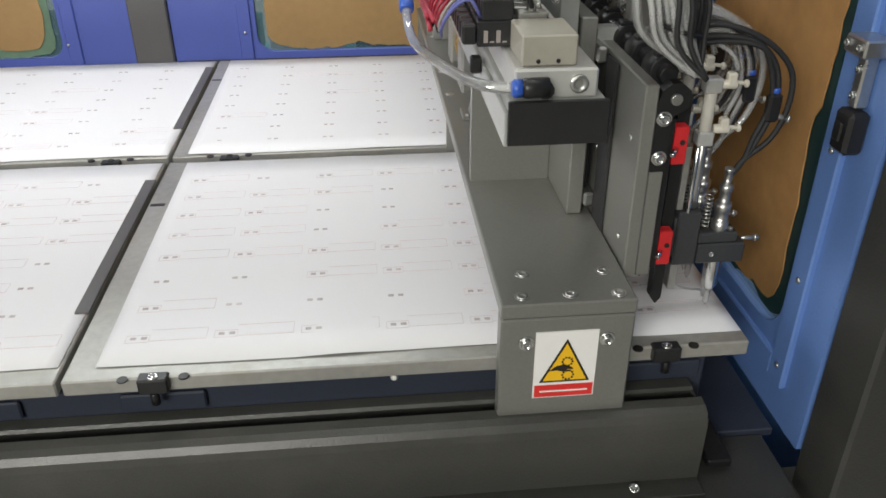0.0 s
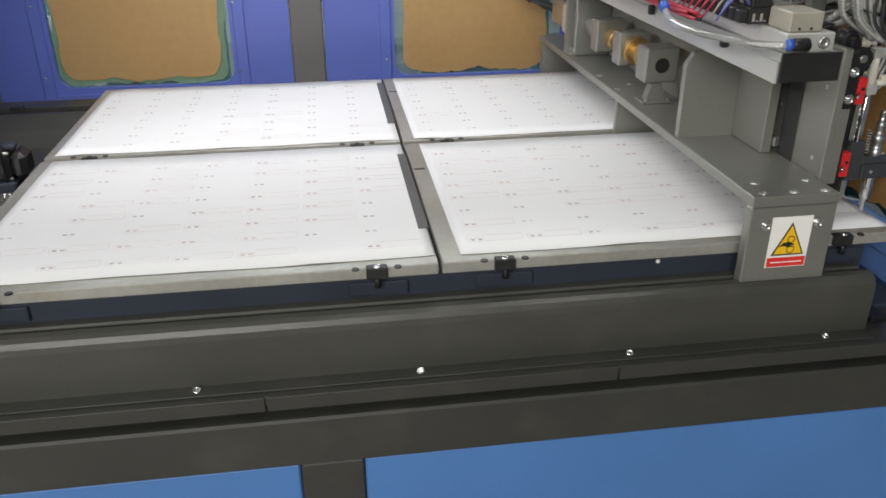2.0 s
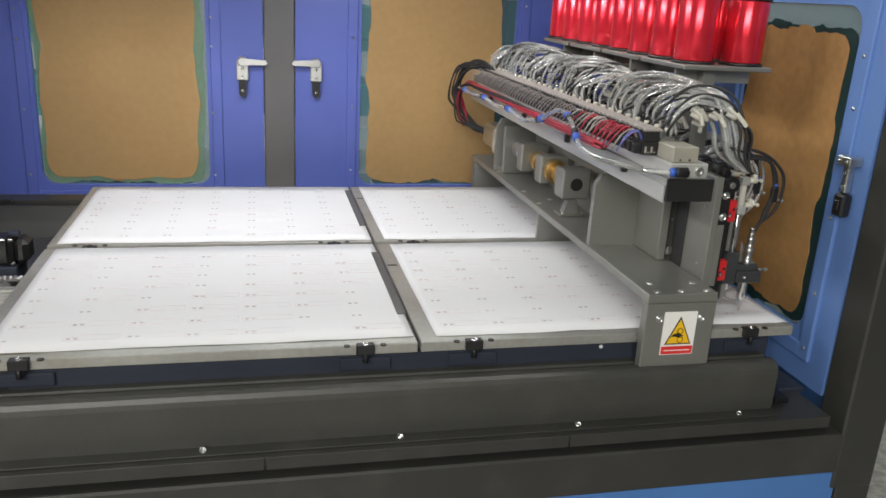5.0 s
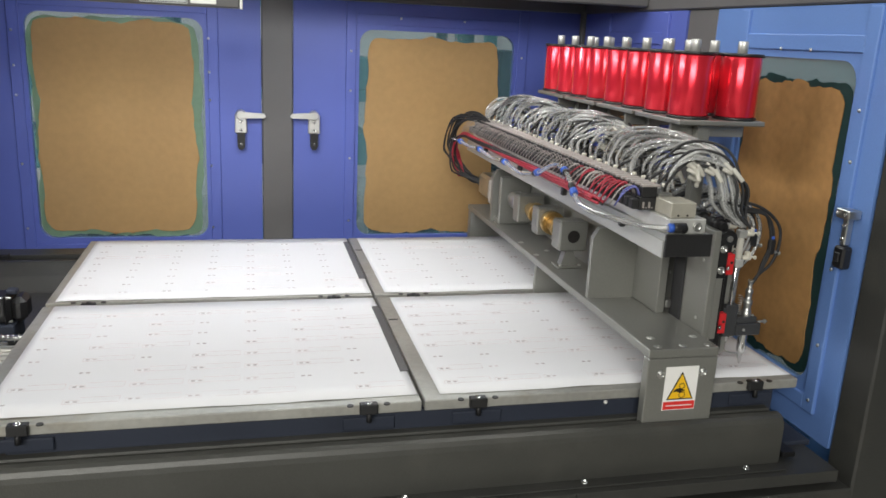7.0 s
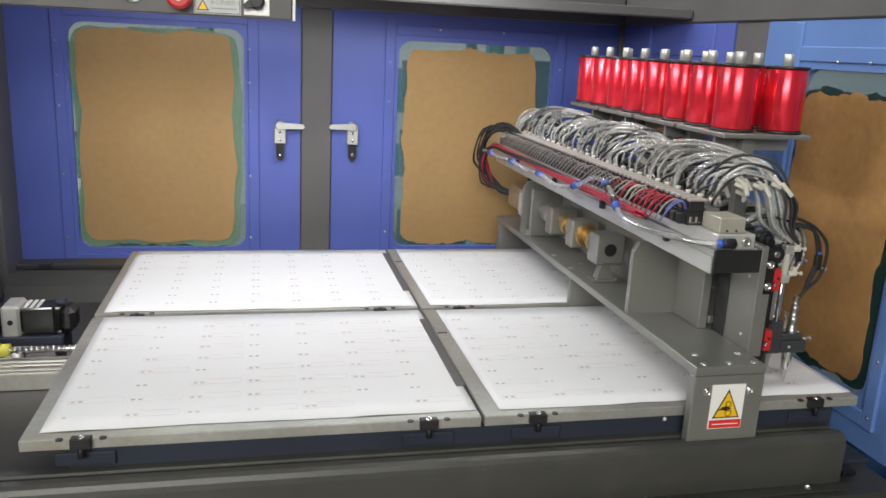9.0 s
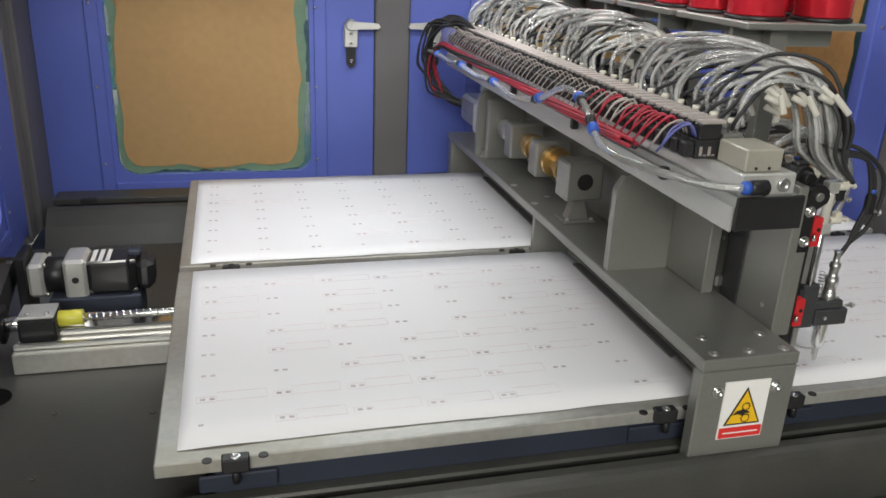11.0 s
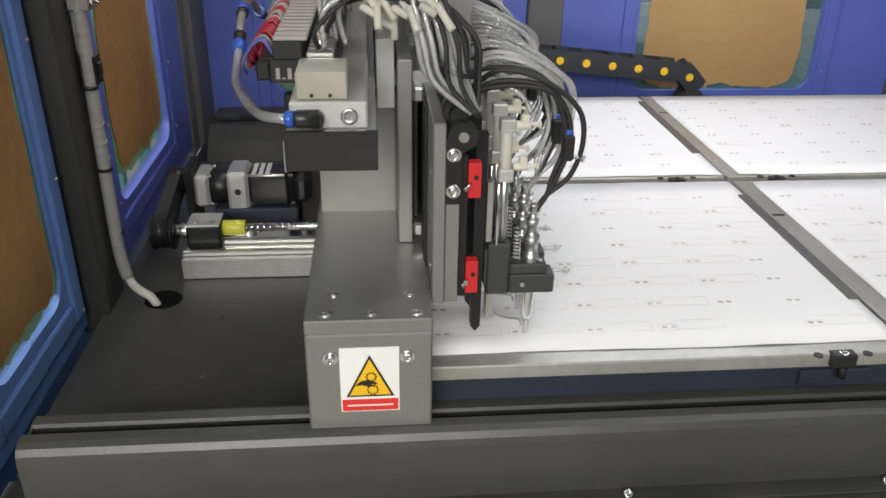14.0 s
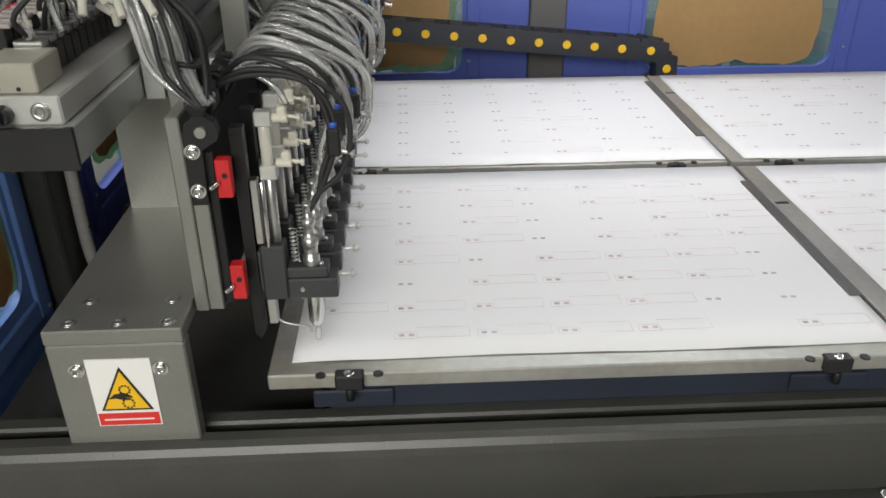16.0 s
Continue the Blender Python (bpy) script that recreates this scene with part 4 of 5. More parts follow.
# the row of valves: body, coil, cap, label
vb = Shape().use("black_plastic").box(-0.050, 0.020, 0.0, 0.0188, 1.168, 1.192, 0.001)
vb.box(-0.064, -0.050, 0.001, 0.0178, 1.170, 1.189, 0.002)
vb.box(-0.046, -0.016, 0.001, 0.0178, 1.192, 1.211, 0.001)
vb.use("lead_grey").box(-0.045, -0.010, 0.0015, 0.0150, 1.211, 1.2155, 0.001)
vb.use("steel").box(-0.012, 0.016, 0.002, 0.0168, 1.192, 1.199, 0.001)
for q in range(4):
    vb.use("lead_grey").box(-0.044 + 0.0060 * q, -0.0400 + 0.0060 * q, -0.0004, 0.0003, 1.172, 1.1735 + 0.010 * ((q + 1) % 2), 0)
v0 = part("valve", vb, "black_plastic", gantry, "black solenoid valve with pale cap")
v0.matrix_basis = pose(0, 1.014, 0)
ys = [1.014 + 0.0212 * i for i in range(55)]
for y in ys[1:]:
    share("valve", v0, gantry, pose(0, y, 0))
pf = Shape().use("steel").cyl((0.002, 0.0094, 1.199), (0.002, 0.0094, 1.211), 0.0048, 10).use("ivory_plastic").cyl((0.002, 0.0094, 1.211), (0.002, 0.0094, 1.217), 0.0056, 10)
p0_ = part("push_fitting", pf, "steel", gantry)
p0_.matrix_basis = pose(0, 1.014, 0)
for y in ys[2::2]:
    share("push_fitting", p0_, gantry, pose(0, y, 0))
rw = random.Random(5)
for k, y in enumerate(ys):
    mt = ("blue_cable", "lead_grey", "red_cable", "red_cable", "red_cable", "red_cable")[k] if k < 6 else "red_cable" if k % 3 == 0 and k < 14 else "lead_grey"
    yy = y + 0.009
    for q in (0, 0.006):
        if q and k > 9:
            continue
        ld = Shape().tube([(-0.046, yy + q, 1.194), (-0.056, yy + q, 1.207 + rw.uniform(0, 0.005)), (-0.070, yy + q + rw.uniform(0, 0.012), 1.201), (-0.081, yy + 0.016, 1.182), (-0.080, yy + 0.032, 1.168)], 0.0016 if k < 14 else 0.0010, 5, 3)
        part("valve_lead", ld, mt, gantry)
for k in range(7):
    a = k * 0.9
    pts = [(-0.081 + 0.006 * math.cos(a + i * 0.55), 1.115 + 0.105 * i + (0.03 if k % 2 and i == 0 else 0), 1.163 + 0.006 * math.sin(a + i * 0.55)) for i in range(11)]
    pts += [(-0.094 + rw.uniform(-0.01, 0.01), 2.22, 1.14), (-0.09 + rw.uniform(-0.01, 0.02), 2.27, 1.08 + rw.uniform(-0.01, 0.01)), (-0.06 + rw.uniform(-0.01, 0.03), 2.275, 1.01)]
    part("main_lead", Shape().tube(pts, 0.0030, 6, 4), "red_cable" if k < 5 else "rubber", gantry, "red lead bundled along the valves" if k < 5 else "")
for k in range(15):
    o, w, e = rw.uniform(-0.03, 0.02), rw.uniform(-0.02, 0.02), rw.uniform(-0.025, 0.025)
    part("cable_loop", Shape().tube([(-0.025, 2.02 + w, 1.203), (-0.05 + w * 0.4, 2.13 + w, 1.222 + o * 0.6), (-0.085 + o, 2.225 + w * 0.5, 1.202 + w), (-0.102 + o, 2.265 + w * 0.3, 1.135 + o), (-0.085 + o * 0.8 + e * 0.5, 2.275 + e * 0.3, 1.065 + e), (-0.040 + e, 2.27, 1.015 + o * 0.6), (0.0, 2.232, 0.995 + w * 0.7)], 0.0028, 6, 5), "rubber", gantry)
hose = Shape().tube([(-0.028, 0.936, 1.153), (-0.055, 0.96, 1.150), (-0.078, 1.02, 1.147), (-0.100, 1.10, 1.146), (-0.107, 1.16, 1.152), (-0.107, 1.195, 1.172), (-0.107, 1.222, 1.192), (-0.107, 1.255, 1.204), (-0.107, 1.30, 1.206), (-0.107, 1.35, 1.192), (-0.107, 1.41, 1.170), (-0.107, 1.53, 1.149), (-0.107, 1.66, 1.156), (-0.107, 1.78, 1.149), (-0.107, 1.90, 1.154), (-0.107, 2.01, 1.147), (-0.107, 2.12, 1.148), (-0.10, 2.24, 1.14)], 0.0052, 12, 5)
part("air_hose", hose, "clear_tube", gantry, "clear plastic air hose")
for (a, b) in (((-0.107, 1.206, 1.181), (-0.107, 1.184, 1.164)), ((-0.107, 1.236, 1.198), (-0.107, 1.252, 1.204)), ((-0.107, 1.428, 1.165), (-0.107, 1.400, 1.174)), ((-0.107, 1.675, 1.156), (-0.107, 1.648, 1.156)), ((-0.107, 1.912, 1.154), (-0.107, 1.886, 1.154)), ((-0.107, 2.132, 1.148), (-0.107, 2.106, 1.148))):
    mid_ = [(a[i] + b[i]) / 2 for i in range(3)]
    part("hose_union", Shape().use("black_plastic").cyl(a, mid_, 0.0078, 12).use("blue_plastic").cyl(mid_, b, 0.0084, 12), "blue_plastic", gantry, "black and blue push-in union")

# screw drive along the bridge
part("bearing_housing", Shape().box(-0.010, 0.064, 1.480, 1.535, 0.962, 1.036, 0.004), "gantry_grey", gantry)
# black disc carries the darkness inside the bearing housing's bore
part("bore", Shape().lathe((0.027, 1.4795, 0.999), (0.027, 1.4788, 0.999), [(0, 0.016), (1, 0.0155)], 20), "ink", gantry)
part("bearing_foot", Shape().box(-0.006, 0.060, 1.486, 1.532, 0.9155, 0.9215, 0.0015).prism([(0.006, 0.9215), (0.048, 0.9215), (0.036, 0.9615), (0.018, 0.9615)], "y", 1.497, 1.522), "gantry_grey", gantry)
for x in (0.002, 0.052):
    part("foot_screw", Shape().screw((x, 1.49, 0.9215), (0, 0, 1), 0.004, 0.004), "steel", gantry)
part("nut_flange", Shape().box(-0.010, 0.064, 1.645, 1.690, 0.962, 1.036, 0.004), "gantry_grey", gantry)
part("nut", Shape().cyl((0.027, 1.537, 0.999), (0.027, 1.643, 0.999), 0.020, 20).cyl((0.027, 1.62, 0.999), (0.027, 1.643, 0.999), 0.031, 20).cyl((0.027, 1.565, 0.999), (0.027, 1.58, 0.999), 0.027, 20), "brass", gantry, "brass coloured nut")
part("coupling", Shape().cyl((0.027, 1.692, 0.999), (0.027, 1.80, 0.999), 0.019, 20).cyl((0.027, 1.74, 0.999), (0.027, 1.765, 0.999), 0.027, 20), "brass", gantry, "brass coloured coupling")
part("bearing_housing", Shape().box(-0.012, 0.066, 1.80, 1.845, 0.96, 1.038, 0.004), "gantry_grey", gantry)
part("drive_shaft", Shape().cyl((0.027, 1.847, 0.999), (0.027, 1.968, 0.999), 0.017, 16).cyl((0.027, 1.88, 0.999), (0.027, 1.93, 0.999), 0.027, 18), "steel", gantry)
part("motor_bracket", Shape().box(-0.012, 0.0845, 1.970, 1.986, 0.9155, 1.06, 0.003).box(-0.012, 0.0845, 1.986, 2.018, 0.9155, 0.93, 0.002), "gantry_grey", gantry)
part("gearbox", box(-0.016, 0.068, 2.04, 2.09, 0.955, 1.04, 0.008), "alu", gantry)
part("motor", Shape().box(-0.011, 0.063, 2.092, 2.22, 0.962, 1.034, 0.01), "steel", gantry)

# spool rack
for k in range(4):
    y = 1.150 + 0.213 * k
    part("spool_shelf", box(0.088, 0.284, y, y + 0.196, 1.312, 1.322, 0.002), "gantry_grey", gantry, "grey metal spool shelf")
    part("shelf_bracket", Shape().box(0.150, 0.178, y + 0.03, y + 0.05, 1.14, 1.3118, 0.001).box(0.100, 0.270, y + 0.052, y + 0.060, 1.284, 1.3118, 0.001), "gantry_grey", gantry)
    part("rack_foot", box(0.06, 0.180, y + 0.03, y + 0.05, 1.12, 1.1395, 0.001), "beam_grey", gantry)
spools = []
for i in range(8):
    for x in (0.238, 0.137):
        y = 1.195 + 0.1065 * i + (0.012 if x < 0.2 else 0)
        if not spools:
            s = thing("wire_spool", "spool of shiny red enamelled wire on a steel pin", "wire spool", "wire spools on the rack")
            part("wire_winding", Shape().lathe((0, 0, 0.006), (0, 0, 0.128), [(0, 0.0395)] + [(0.02, 0.0412), (0.98, 0.0412)] + [(1, 0.0395)], 40), "red_wire", s, "glossy red wire winding")
            for z in (0.0, 0.128):
                part("flange", Shape().lathe((0, 0, z), (0, 0, z + 0.006), [(0, 0.0425), (0.3, 0.0440), (0.7, 0.0440), (1, 0.0425)], 36), "black_plastic", s, "dark spool flange")
            part("pin", Shape().lathe((0, 0, 0.129), (0, 0, 0.158), [(0, 0.0102), (0.9, 0.0102), (1, 0.0090)], 16), "alu", s, "steel spool pin")
            s.matrix_basis = pose(x, y, 1.322)
            spools.append((s, (x, y)))
        else:
            spools.append((copy_thing(spools[0][0], pose(x, y, 1.322, 0, 0, rw.uniform(0, 300))), (x, y)))

# clear tubes rise from the valves, arch over and fall in bunches to the heads
for b in range(4):
    yc = 1.020 + 0.378 * b                       # where the bunch comes down
    for k in range(22 if b < 3 else 12):
        ya = min(yc + 0.004 + 0.0150 * k + rw.uniform(-0.005, 0.005), 2.22 - rw.uniform(0, 0.05))
        x0 = 0.004 + rw.uniform(-0.006, 0.026)
        far = (ya - yc) / 0.33
        top = 1.256 + 0.042 * min(1.0, 0.35 + far) + rw.uniform(-0.014, 0.008)
        ye = yc + rw.uniform(-0.022, 0.022)
        xe = 0.116 + rw.uniform(-0.020, 0.022)
        a, c = 0.16 + rw.uniform(-0.05, 0.05), 0.56 + rw.uniform(-0.06, 0.06)
        pts = [(x0, ya, 1.203), (x0 + rw.uniform(-0.008, 0.004), ya + rw.uniform(-0.006, 0.006), 1.236),
               (x0 + 0.014, ya + (ye - ya) * a, top - 0.014), (x0 + 0.046, ya + (ye - ya) * c, top),
               (xe - 0.014, ye + (ya - ye) * 0.10, min(top - 0.016, 1.278)), (xe + 0.006, ye, 1.215), (xe + 0.018, ye - 0.004, 1.172), (0.160 + rw.uniform(-0.008, 0.012), ye - 0.010, 1.140)]
        part("air_tube", Shape().tube(pts, 0.0033, 8, 5), "clear_tube", gantry, "clear plastic air tube" if k == 0 else "")
    for k in range(9 if b < 3 else 5):
        ya = min(yc + rw.uniform(0.0, 0.36), 2.2)
        xe, ye = 0.140 + rw.uniform(-0.02, 0.022), yc + rw.uniform(-0.036, 0.020)
        hi = 1.268 + rw.uniform(-0.03, 0.026)
        part("black_cable", Shape().tube([(0.002, ya, 1.201), (0.010 + rw.uniform(-0.01, 0.01), ya - 0.015, 1.226), (0.052, ya + (ye - ya) * 0.45, hi), (0.112, ya + (ye - ya) * 0.82, hi - 0.006), (xe, ye, 1.218), (xe + 0.006, ye, 1.172), (0.165, ye - 0.006, 1.140)], 0.0027, 7, 5), "rubber", gantry)
    for k in range(6):
        ya, xa, za = yc + rw.uniform(-0.035, 0.10), 0.098 + rw.uniform(-0.04, 0.030), 1.240 + rw.uniform(-0.014, 0.036)
        jn = Shape().cyl((xa, ya, za), (xa + rw.uniform(0.0, 0.016), ya + rw.uniform(-0.016, 0.004), za - 0.022), 0.0042, 10)
        jn.cyl((xa, ya, za - 0.010), (xa - 0.016, ya + 0.008, za - 0.002), 0.0042, 8).cyl((xa, ya, za - 0.004), (xa - 0.010, ya + 0.014, za + 0.008), 0.0038, 8)
        part("tube_joint", jn, "clear_cup", gantry)
    part("tube_tie", Shape().lathe((0.146, yc - 0.004, 1.178), (0.147, yc - 0.004, 1.182), [(0, 0.023), (1, 0.023)], 14), "black_plastic", gantry)

# ---- head carriage with sixteen heads ----
car = thing("head_carriage", "grey carriage plate carrying a row of wire embedding heads", "carriage")
part("carriage_plate", Shape().box(0.1195, 0.134, 0.982, 2.20, 0.902, 1.125, 0.0015), "gantry_grey", car)
for y, z in ((1.01, 1.06), (1.012, 0.94), (1.10, 0.925), (1.10, 1.07), (1.13, 1.0)):
    part("plate_screw", Shape().screw((0.1198, y, z), (-1, 0, 0), 0.0038, 0.0016), "steel", car)
# added strip, gives the plate its dark band next to the upright
part("wiper_strip", box(0.1160, 0.1193, 1.070, 1.112, 0.905, 1.120, 0.0008), "rubber", car, "added black strip for the dark band beside the upright")
part("edge_bar", box(0.1345, 0.150, 0.984, 1.0, 0.903, 1.03, 0.001), "gantry_grey", car)
hp = Shape().prism([(0.1345, 1.03), (0.1345, 1.105), (0.138, 1.118), (0.147, 1.125), (0.158, 1.125), (0.167, 1.118), (0.170, 1.108), (0.168, 1.100), (0.152, 1.090), (0.1505, 1.03)], "y", 0.984, 0.999)
part("hinge_plate", hp, "black_steel", car, "black hinge plate")
part("hinge_pin", Shape().cyl((0.153, 0.981, 1.109), (0.153, 0.985, 1.109), 0.0062, 16), "steel", car)
for z in (1.089, 1.046):
    part("plate_screw", Shape().lathe((0.1425, 0.984, z), (0.1425, 0.982, z), [(0, 0.0085), (1, 0.008)], 14).screw((0.1425, 0.983, z), (0, -1, 0), 0.006, 0.005), "chrome", car)
for z in (1.055, 0.932):
    rd = part("red_block", Shape().box(0.1600, 0.1750, 0.991, 1.006, z - 0.021, z + 0.021, 0.001), "red_plastic", car, "red carriage end block")
    part("block_screw", Shape().lathe((0.169, 0.991, z + 0.004), (0.169, 0.9898, z + 0.004), [(0, 0.003), (1, 0.0028)], 10), "ink", rd)
    part("grease_nipple", Shape().cyl((0.163, 0.990, z - 0.002), (0.155, 0.980, z - 0.006), 0.0028, 8), "chrome", rd)
part("block_seat", box(0.1505, 0.1598, 0.9925, 1.0000, 0.906, 1.085, 0.001), "black_steel", car)
part("dark_backing", box(0.1345, 0.150, 1.0005, 2.19, 0.905, 1.10, 0.001), "black_steel", car)
part("cross_shaft", Shape().cyl((0.148, 1.0, 1.128), (0.148, 2.19, 1.128), 0.0095, 14), "black_steel", car)
HX = 0.012                               # how far the heads stand off the carriage plate
HY = [1.029 + PY * i for i in range(8)] + [1.029 + 0.614 + PY * i for i in range(8)]
first = None
for k, y in enumerate(HY):
    if first is None:
        rl_ = Shape().use("black_steel").prism([(0.160, 0.846), (0.166, 0.838), (0.172, 0.846), (0.174, 1.10), (0.160, 1.10)], "y", -0.008, 0.008)
        hd = Shape().use("head_grey").box(0.1775, 0.2052, -0.013, 0.013, 0.893, 0.962, 0.002)
        a0_ = part("head_body", hd, "head_grey", car, "dark machined embedding head body")
        part("mounting_rail", rl_, "black_steel", a0_, "black vertical mounting rail")
        part("spacer", Shape().box(0.1742, 0.1774, -0.010, 0.010, 0.905, 0.955, 0.0005), "head_grey", a0_)
        part("nozzle_block", Shape().box(0.2053, 0.262, -0.015, 0.015, 0.895, 0.9205, 0.002), "head_grey", a0_)
        part("clamp_cap", Shape().box(0.2053, 0.252, -0.013, 0.013, 0.9206, 0.934, 0.002), "head_grey", a0_)
        part("slide_foot", Shape().box(0.178, 0.188, -0.008, 0.008, 0.858, 0.892, 0.001), "steel", a0_)
        sl = Shape().box(0.1745, 0.183, -0.007, 0.007, 0.963, 1.04, 0.001).cyl((0.196, 0.0, 0.963), (0.196, 0.0, 1.04), 0.0055, 12)
        part("slide", sl, "steel", a0_)
        nz = Shape().lathe((0.233, 0, 0.930), (0.233, 0, 0.828), [(0, 0.009), (0.32, 0.0095), (0.7, 0.0095), (0.76, 0.007), (0.78, 0.004), (0.95, 0.0035), (1, 0.0012)], 16)
        part("nozzle", nz, "chrome", a0_, "bright steel wire nozzle")
        tr_ = Shape().lathe((0.233, 0, 0.928), (0.233, 0, 1.01), [(0, 0.0085), (0.08, 0.0098), (0.2, 0.0098), (0.21, 0.0082), (0.36, 0.0082), (0.37, 0.0095), (0.48, 0.0095), (0.49, 0.0065), (0.66, 0.0065), (0.67, 0.0078), (0.76, 0.0078), (0.77, 0.0045), (0.95, 0.0045), (0.96, 0.0056), (1, 0.0056)], 16)
        part("transducer", tr_, "steel", a0_, "chrome ultrasonic stack")
        cy = Shape().use("clear_cup").cyl((0.196, 0, 1.054), (0.196, 0, 1.104), 0.0068, 14).use("alu").box(0.187, 0.205, -0.008, 0.008, 1.040, 1.056, 0.0015).box(0.187, 0.205, -0.008, 0.008, 1.100, 1.116, 0.0015)
        part("piston_rod", Shape().cyl((0.188, -0.009, 0.935), (0.188, -0.009, 1.04), 0.003, 10), "chrome", a0_)
        part("body_screw", Shape().screw((0.222, -0.015, 0.908), (0, -1, 0), 0.003, 0.002), "steel", a0_)
        part("cap_screw", Shape().screw((0.244, -0.006, 0.934), (0, 0, 1), 0.003, 0.004), "steel", a0_)
        part("spring", Shape().tube([(0.215 + 0.0045 * math.cos(i * 0.9), 0.0045 * math.sin(i * 0.9), 0.936 + 0.0007 * i) for i in range(60)], 0.0009, 5, 1), "steel", a0_)
        part("air_cylinder", cy, "clear_cup", a0_, "small air cylinder")
        for z in (1.058, 1.108):
            ft = Shape()
            ft.cyl((0.205, 0, z), (0.222, -0.002, z), 0.0052, 10).box(0.211, 0.221, -0.006, 0.005, z - 0.003, z + 0.013, 0.002).cyl((0.221, -0.001, z + 0.002), (0.233, -0.001, z), 0.0021, 8).cyl((0.231, -0.001, z), (0.235, -0.001, z), 0.0042, 10)
            part("flow_fitting", ft, "ivory_plastic", a0_, "ivory flow control fitting")
        sc_ = Shape().cyl((0.262, 0, 0.919), (0.279, 0, 0.919), 0.0028, 8).cyl((0.277, 0, 0.919), (0.281, 0, 0.919), 0.0048, 10).cyl((0.279, 0, 0.919), (0.284, 0, 0.919), 0.003, 8)
        part("adjusting_screw", sc_, "steel", a0_)
        hk = Shape().tube([(0.186, -0.004, 0.875), (0.19, -0.006, 0.862), (0.205, -0.007, 0.856), (0.222, -0.005, 0.852), (0.226, -0.002, 0.842)], 0.0016, 6, 4)
        part("wire_guide", hk, "steel", a0_)
        part("shaft_collar", Shape().cyl((0.148 - HX, -0.016, 1.128), (0.148 - HX, 0.014, 1.128), 0.0155, 16).box(0.140 - HX, 0.158 - HX, -0.010, 0.008, 1.128, 1.1465, 0.002), "black_plastic", a0_)
        first = a0_
        a0_.matrix_basis = pose(HX, y, 0)
    else:
        m_ = share("head_body", first, car, pose(HX, y, 0))
        for c in first.children:
            q = share(c.name.split(".")[0], c, m_, Matrix())
            tagged(q, c.get("label", ""))
        tagged(m_, first["label"])
    # cables that hang out beside the head
    hb = Shape()
    ex = 0.285 + rw.uniform(-0.02, 0.02)
    for q, (mt, o) in enumerate((("rubber" if k == 0 or k % 5 == 3 else "clear_tube", 0.0), ("clear_tube", 0.012), ("rubber", 0.006), ("rubber" if k == 0 else "clear_tube", 0.018), ("clear_tube", -0.008), ("clear_tube", 0.024))[:6 if k else 4]):
        e = ex + o * 0.6 + rw.uniform(-0.008, 0.008)
        hb.use(mt).tube([(0.152, y + 0.004 + o, 1.142), (0.185, y + 0.004, 1.152 + o), (0.235, y + rw.uniform(-0.006, 0.006), 1.150 + o * 0.5), (e - 0.008, y, 1.125), (e, y, 1.085), (e - 0.012, y, 1.045), (0.247, y, 1.02), (0.235, y, 1.0)] if q != 1 else [(0.152, y + 0.01, 1.14), (0.18, y + 0.008, 1.155), (0.21, y, 1.142), (0.222, y, 1.122)], 0.0032, 7, 5)
    part("head_hose", hb, "clear_tube", car, "clear and black hoses looped to the head").matrix_basis = pose(HX, 0, 0)
    part("inline_valve", Shape().use("black_plastic").box(ex - 0.0075, ex + 0.0075, y - 0.006, y + 0.006, 1.064, 1.096, 0.003).use("blue_plastic").cyl((ex, y, 1.096), (ex, y, 1.102), 0.0048, 10).use("steel").cyl((ex + 0.006, y, 1.07), (ex + 0.020, y, 1.066), 0.003, 8).cyl((ex + 0.018, y, 1.0665), (ex + 0.021, y, 1.0655), 0.0048, 8), "black_plastic", car, "black inline valve with blue ring").matrix_basis = pose(HX, 0, 0)

# ---- cable chain behind the bed ----
chain = thing("cable_chain", "black plastic cable chain with yellow link pins", "cable chain")
CP, CY, CR = 0.0735, 2.335, 0.055
lk = Shape().use("chain_black")
lk.prism([(-0.030, -0.028), (0.042, -0.028), (0.047, -0.012), (0.047, 0.012), (0.042, 0.028), (-0.030, 0.028), (-0.036, 0.012), (-0.036, -0.012)], "y", -0.022, -0.014)
lk.prism([(-0.030, -0.028), (0.042, -0.028), (0.047, -0.012), (0.047, 0.012), (0.042, 0.028), (-0.030, 0.028), (-0.036, 0.012), (-0.036, -0.012)], "y", 0.030, 0.038)
lk.box(-0.015, 0.020, -0.0145, 0.0305, 0.022, 0.030, 0.002).box(-0.015, 0.020, -0.0145, 0.0305, -0.030, -0.022, 0.002)
links = []
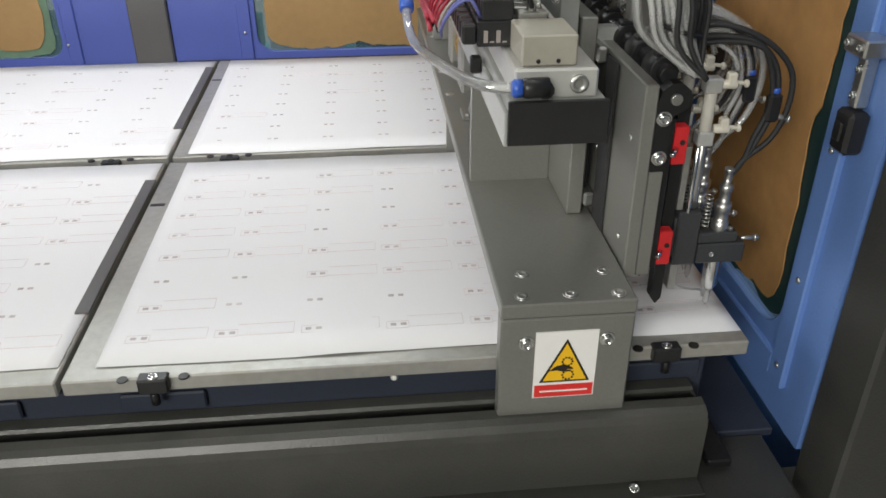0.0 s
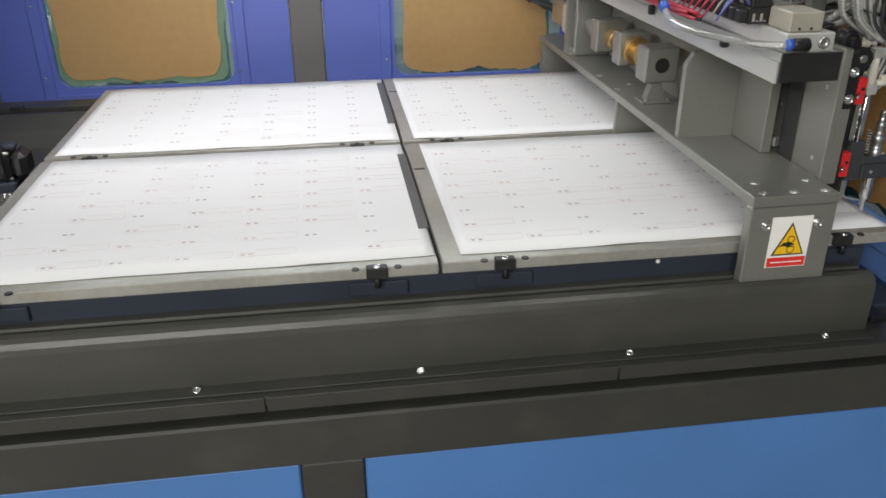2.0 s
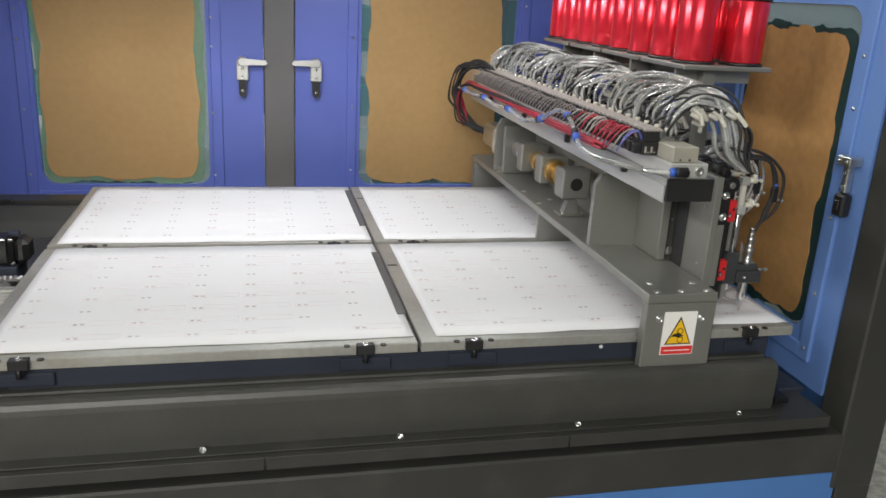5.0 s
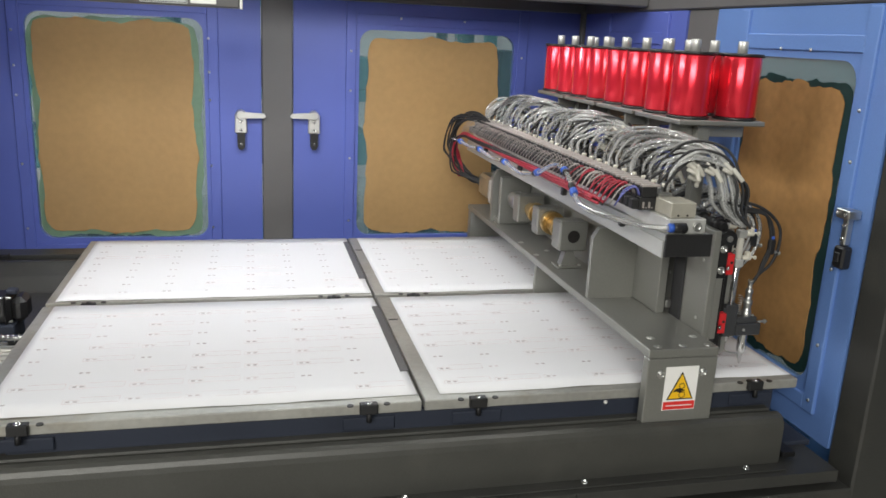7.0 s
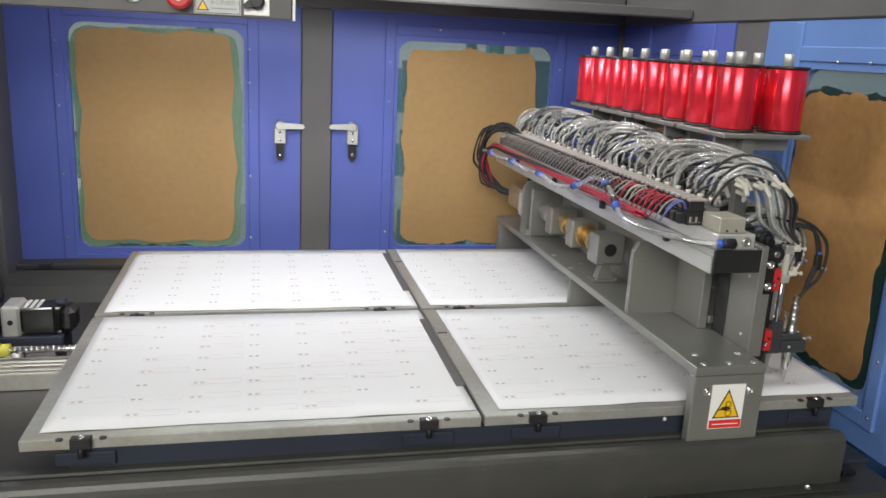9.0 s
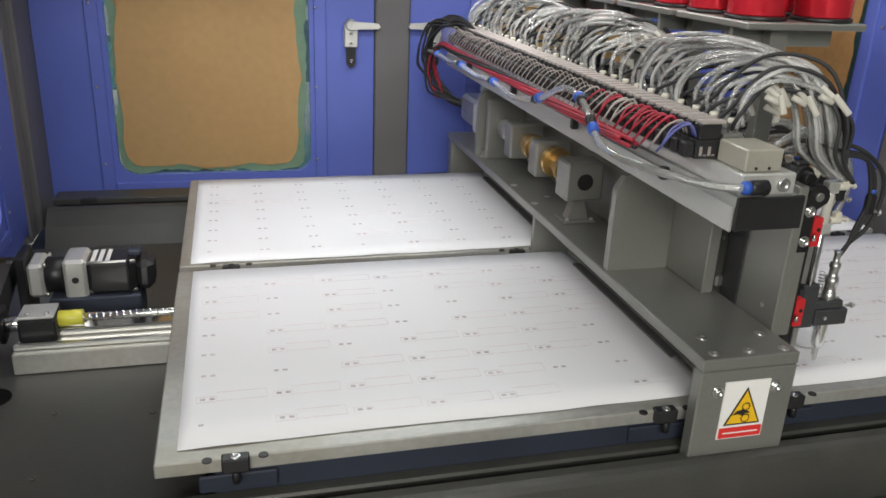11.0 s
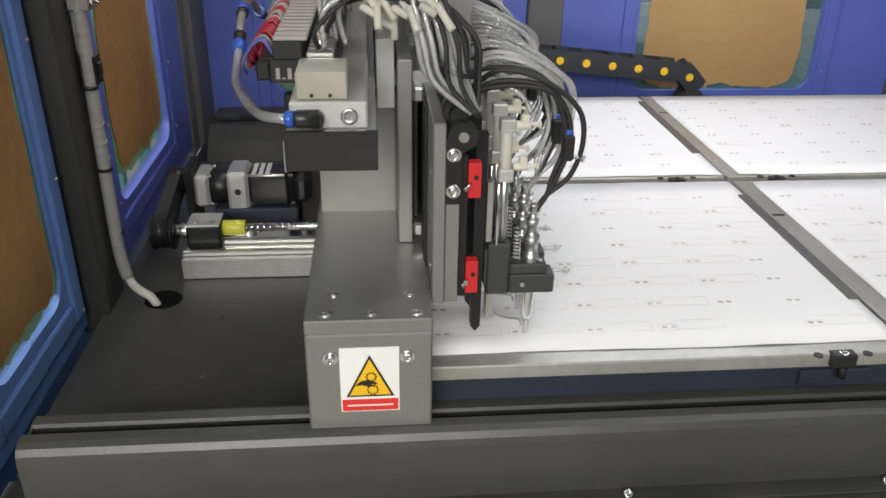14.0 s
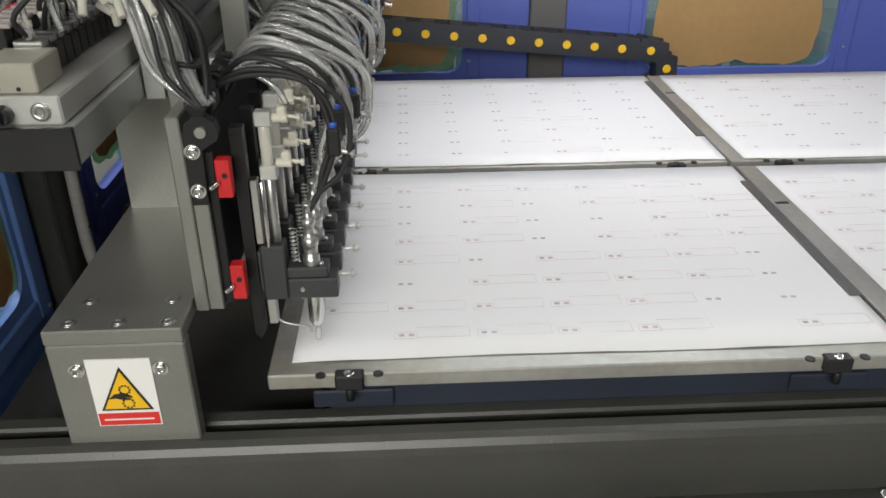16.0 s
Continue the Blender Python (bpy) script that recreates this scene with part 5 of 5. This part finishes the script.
for k in range(17):
    if not links:
        l0 = part("chain_link", lk, "chain_black", chain)
        part("link_pin", Shape().lathe((0, -0.022, 0), (0, -0.025, 0), [(0, 0.0108), (0.7, 0.0108), (1, 0.0095)], 18), "yellow_plastic", l0, "yellow round link pin")
        links.append(l0)
    else:
        q = share("chain_link", l0, chain, Matrix())
        c = l0.children[0]
        tagged(share("link_pin", c, q, Matrix()), c["label"])
        links.append(q)


# ---- what moves ----
def at(table, t):
    """A smooth value at t from rows of (seconds, value)."""
    for i in range(len(table) - 1):
        (t0, a), (t1, b) = table[i], table[i + 1]
        if t0 <= t <= t1:
            p = table[i - 1] if i else table[i]
            n = table[i + 2] if i + 2 < len(table) else table[i + 1]
            m0 = (b - p[1]) / max(t1 - p[0], 1e-6) * (t1 - t0) * 0.8
            m1 = (n[1] - a) / max(n[0] - t0, 1e-6) * (t1 - t0) * 0.8
            s = (t - t0) / (t1 - t0)
            return (2 * s ** 3 - 3 * s * s + 1) * a + (s ** 3 - 2 * s * s + s) * m0 + (3 * s * s - 2 * s ** 3) * b + (s ** 3 - s * s) * m1
    return table[-1][1]


def link_pose(k, gx):
    """Where a chain link stands when the gantry stands at gx: along the top run, round the bend, along the bottom run."""
    xa, xb = gx + 0.12, 0.045 + (gx + 0.943) / 2
    za, zb = 0.932, 0.852
    run = max(0.05, xb - xa)
    tilt = math.atan2(zb - za, max(run, 0.45))
    s = k * CP
    if s < run:
        return pose(xa + s * math.cos(tilt), CY, zb + (s - run) * math.sin(tilt), 0, -math.degrees(tilt), 0)
    s -= run
    if s < math.pi * CR:
        a = s / CR
        return pose(xb + CR * math.sin(a), CY, zb - CR + CR * math.cos(a), 0, -math.degrees(tilt) * (1 - a / math.pi) + math.degrees(a), 0)
    s -= math.pi * CR
    return pose(xb - s, CY, zb - 2 * CR, 0, 180, 0)


def motions():
    times = sorted({round(0.25 * i, 2) for i in range(65)} | {2.6})
    gx = {t: at(GANTRY_X, t) for t in times}
    walk(gantry, [(t, pose(gx[t], 0, 0)) for t in times])
    walk(car, [(t, pose(gx[t], at(HEAD_Y, t), 0)) for t in times])
    for s, (x, y) in spools:
        turn = s.matrix_basis.to_euler().z
        walk(s, [(t, pose(gx[t] + x, y, 1.322, 0, 0, math.degrees(turn))) for t in times])
    for k, l in enumerate(links):
        walk(l, [(t, link_pose(k, gx[t])) for t in times])


motions()
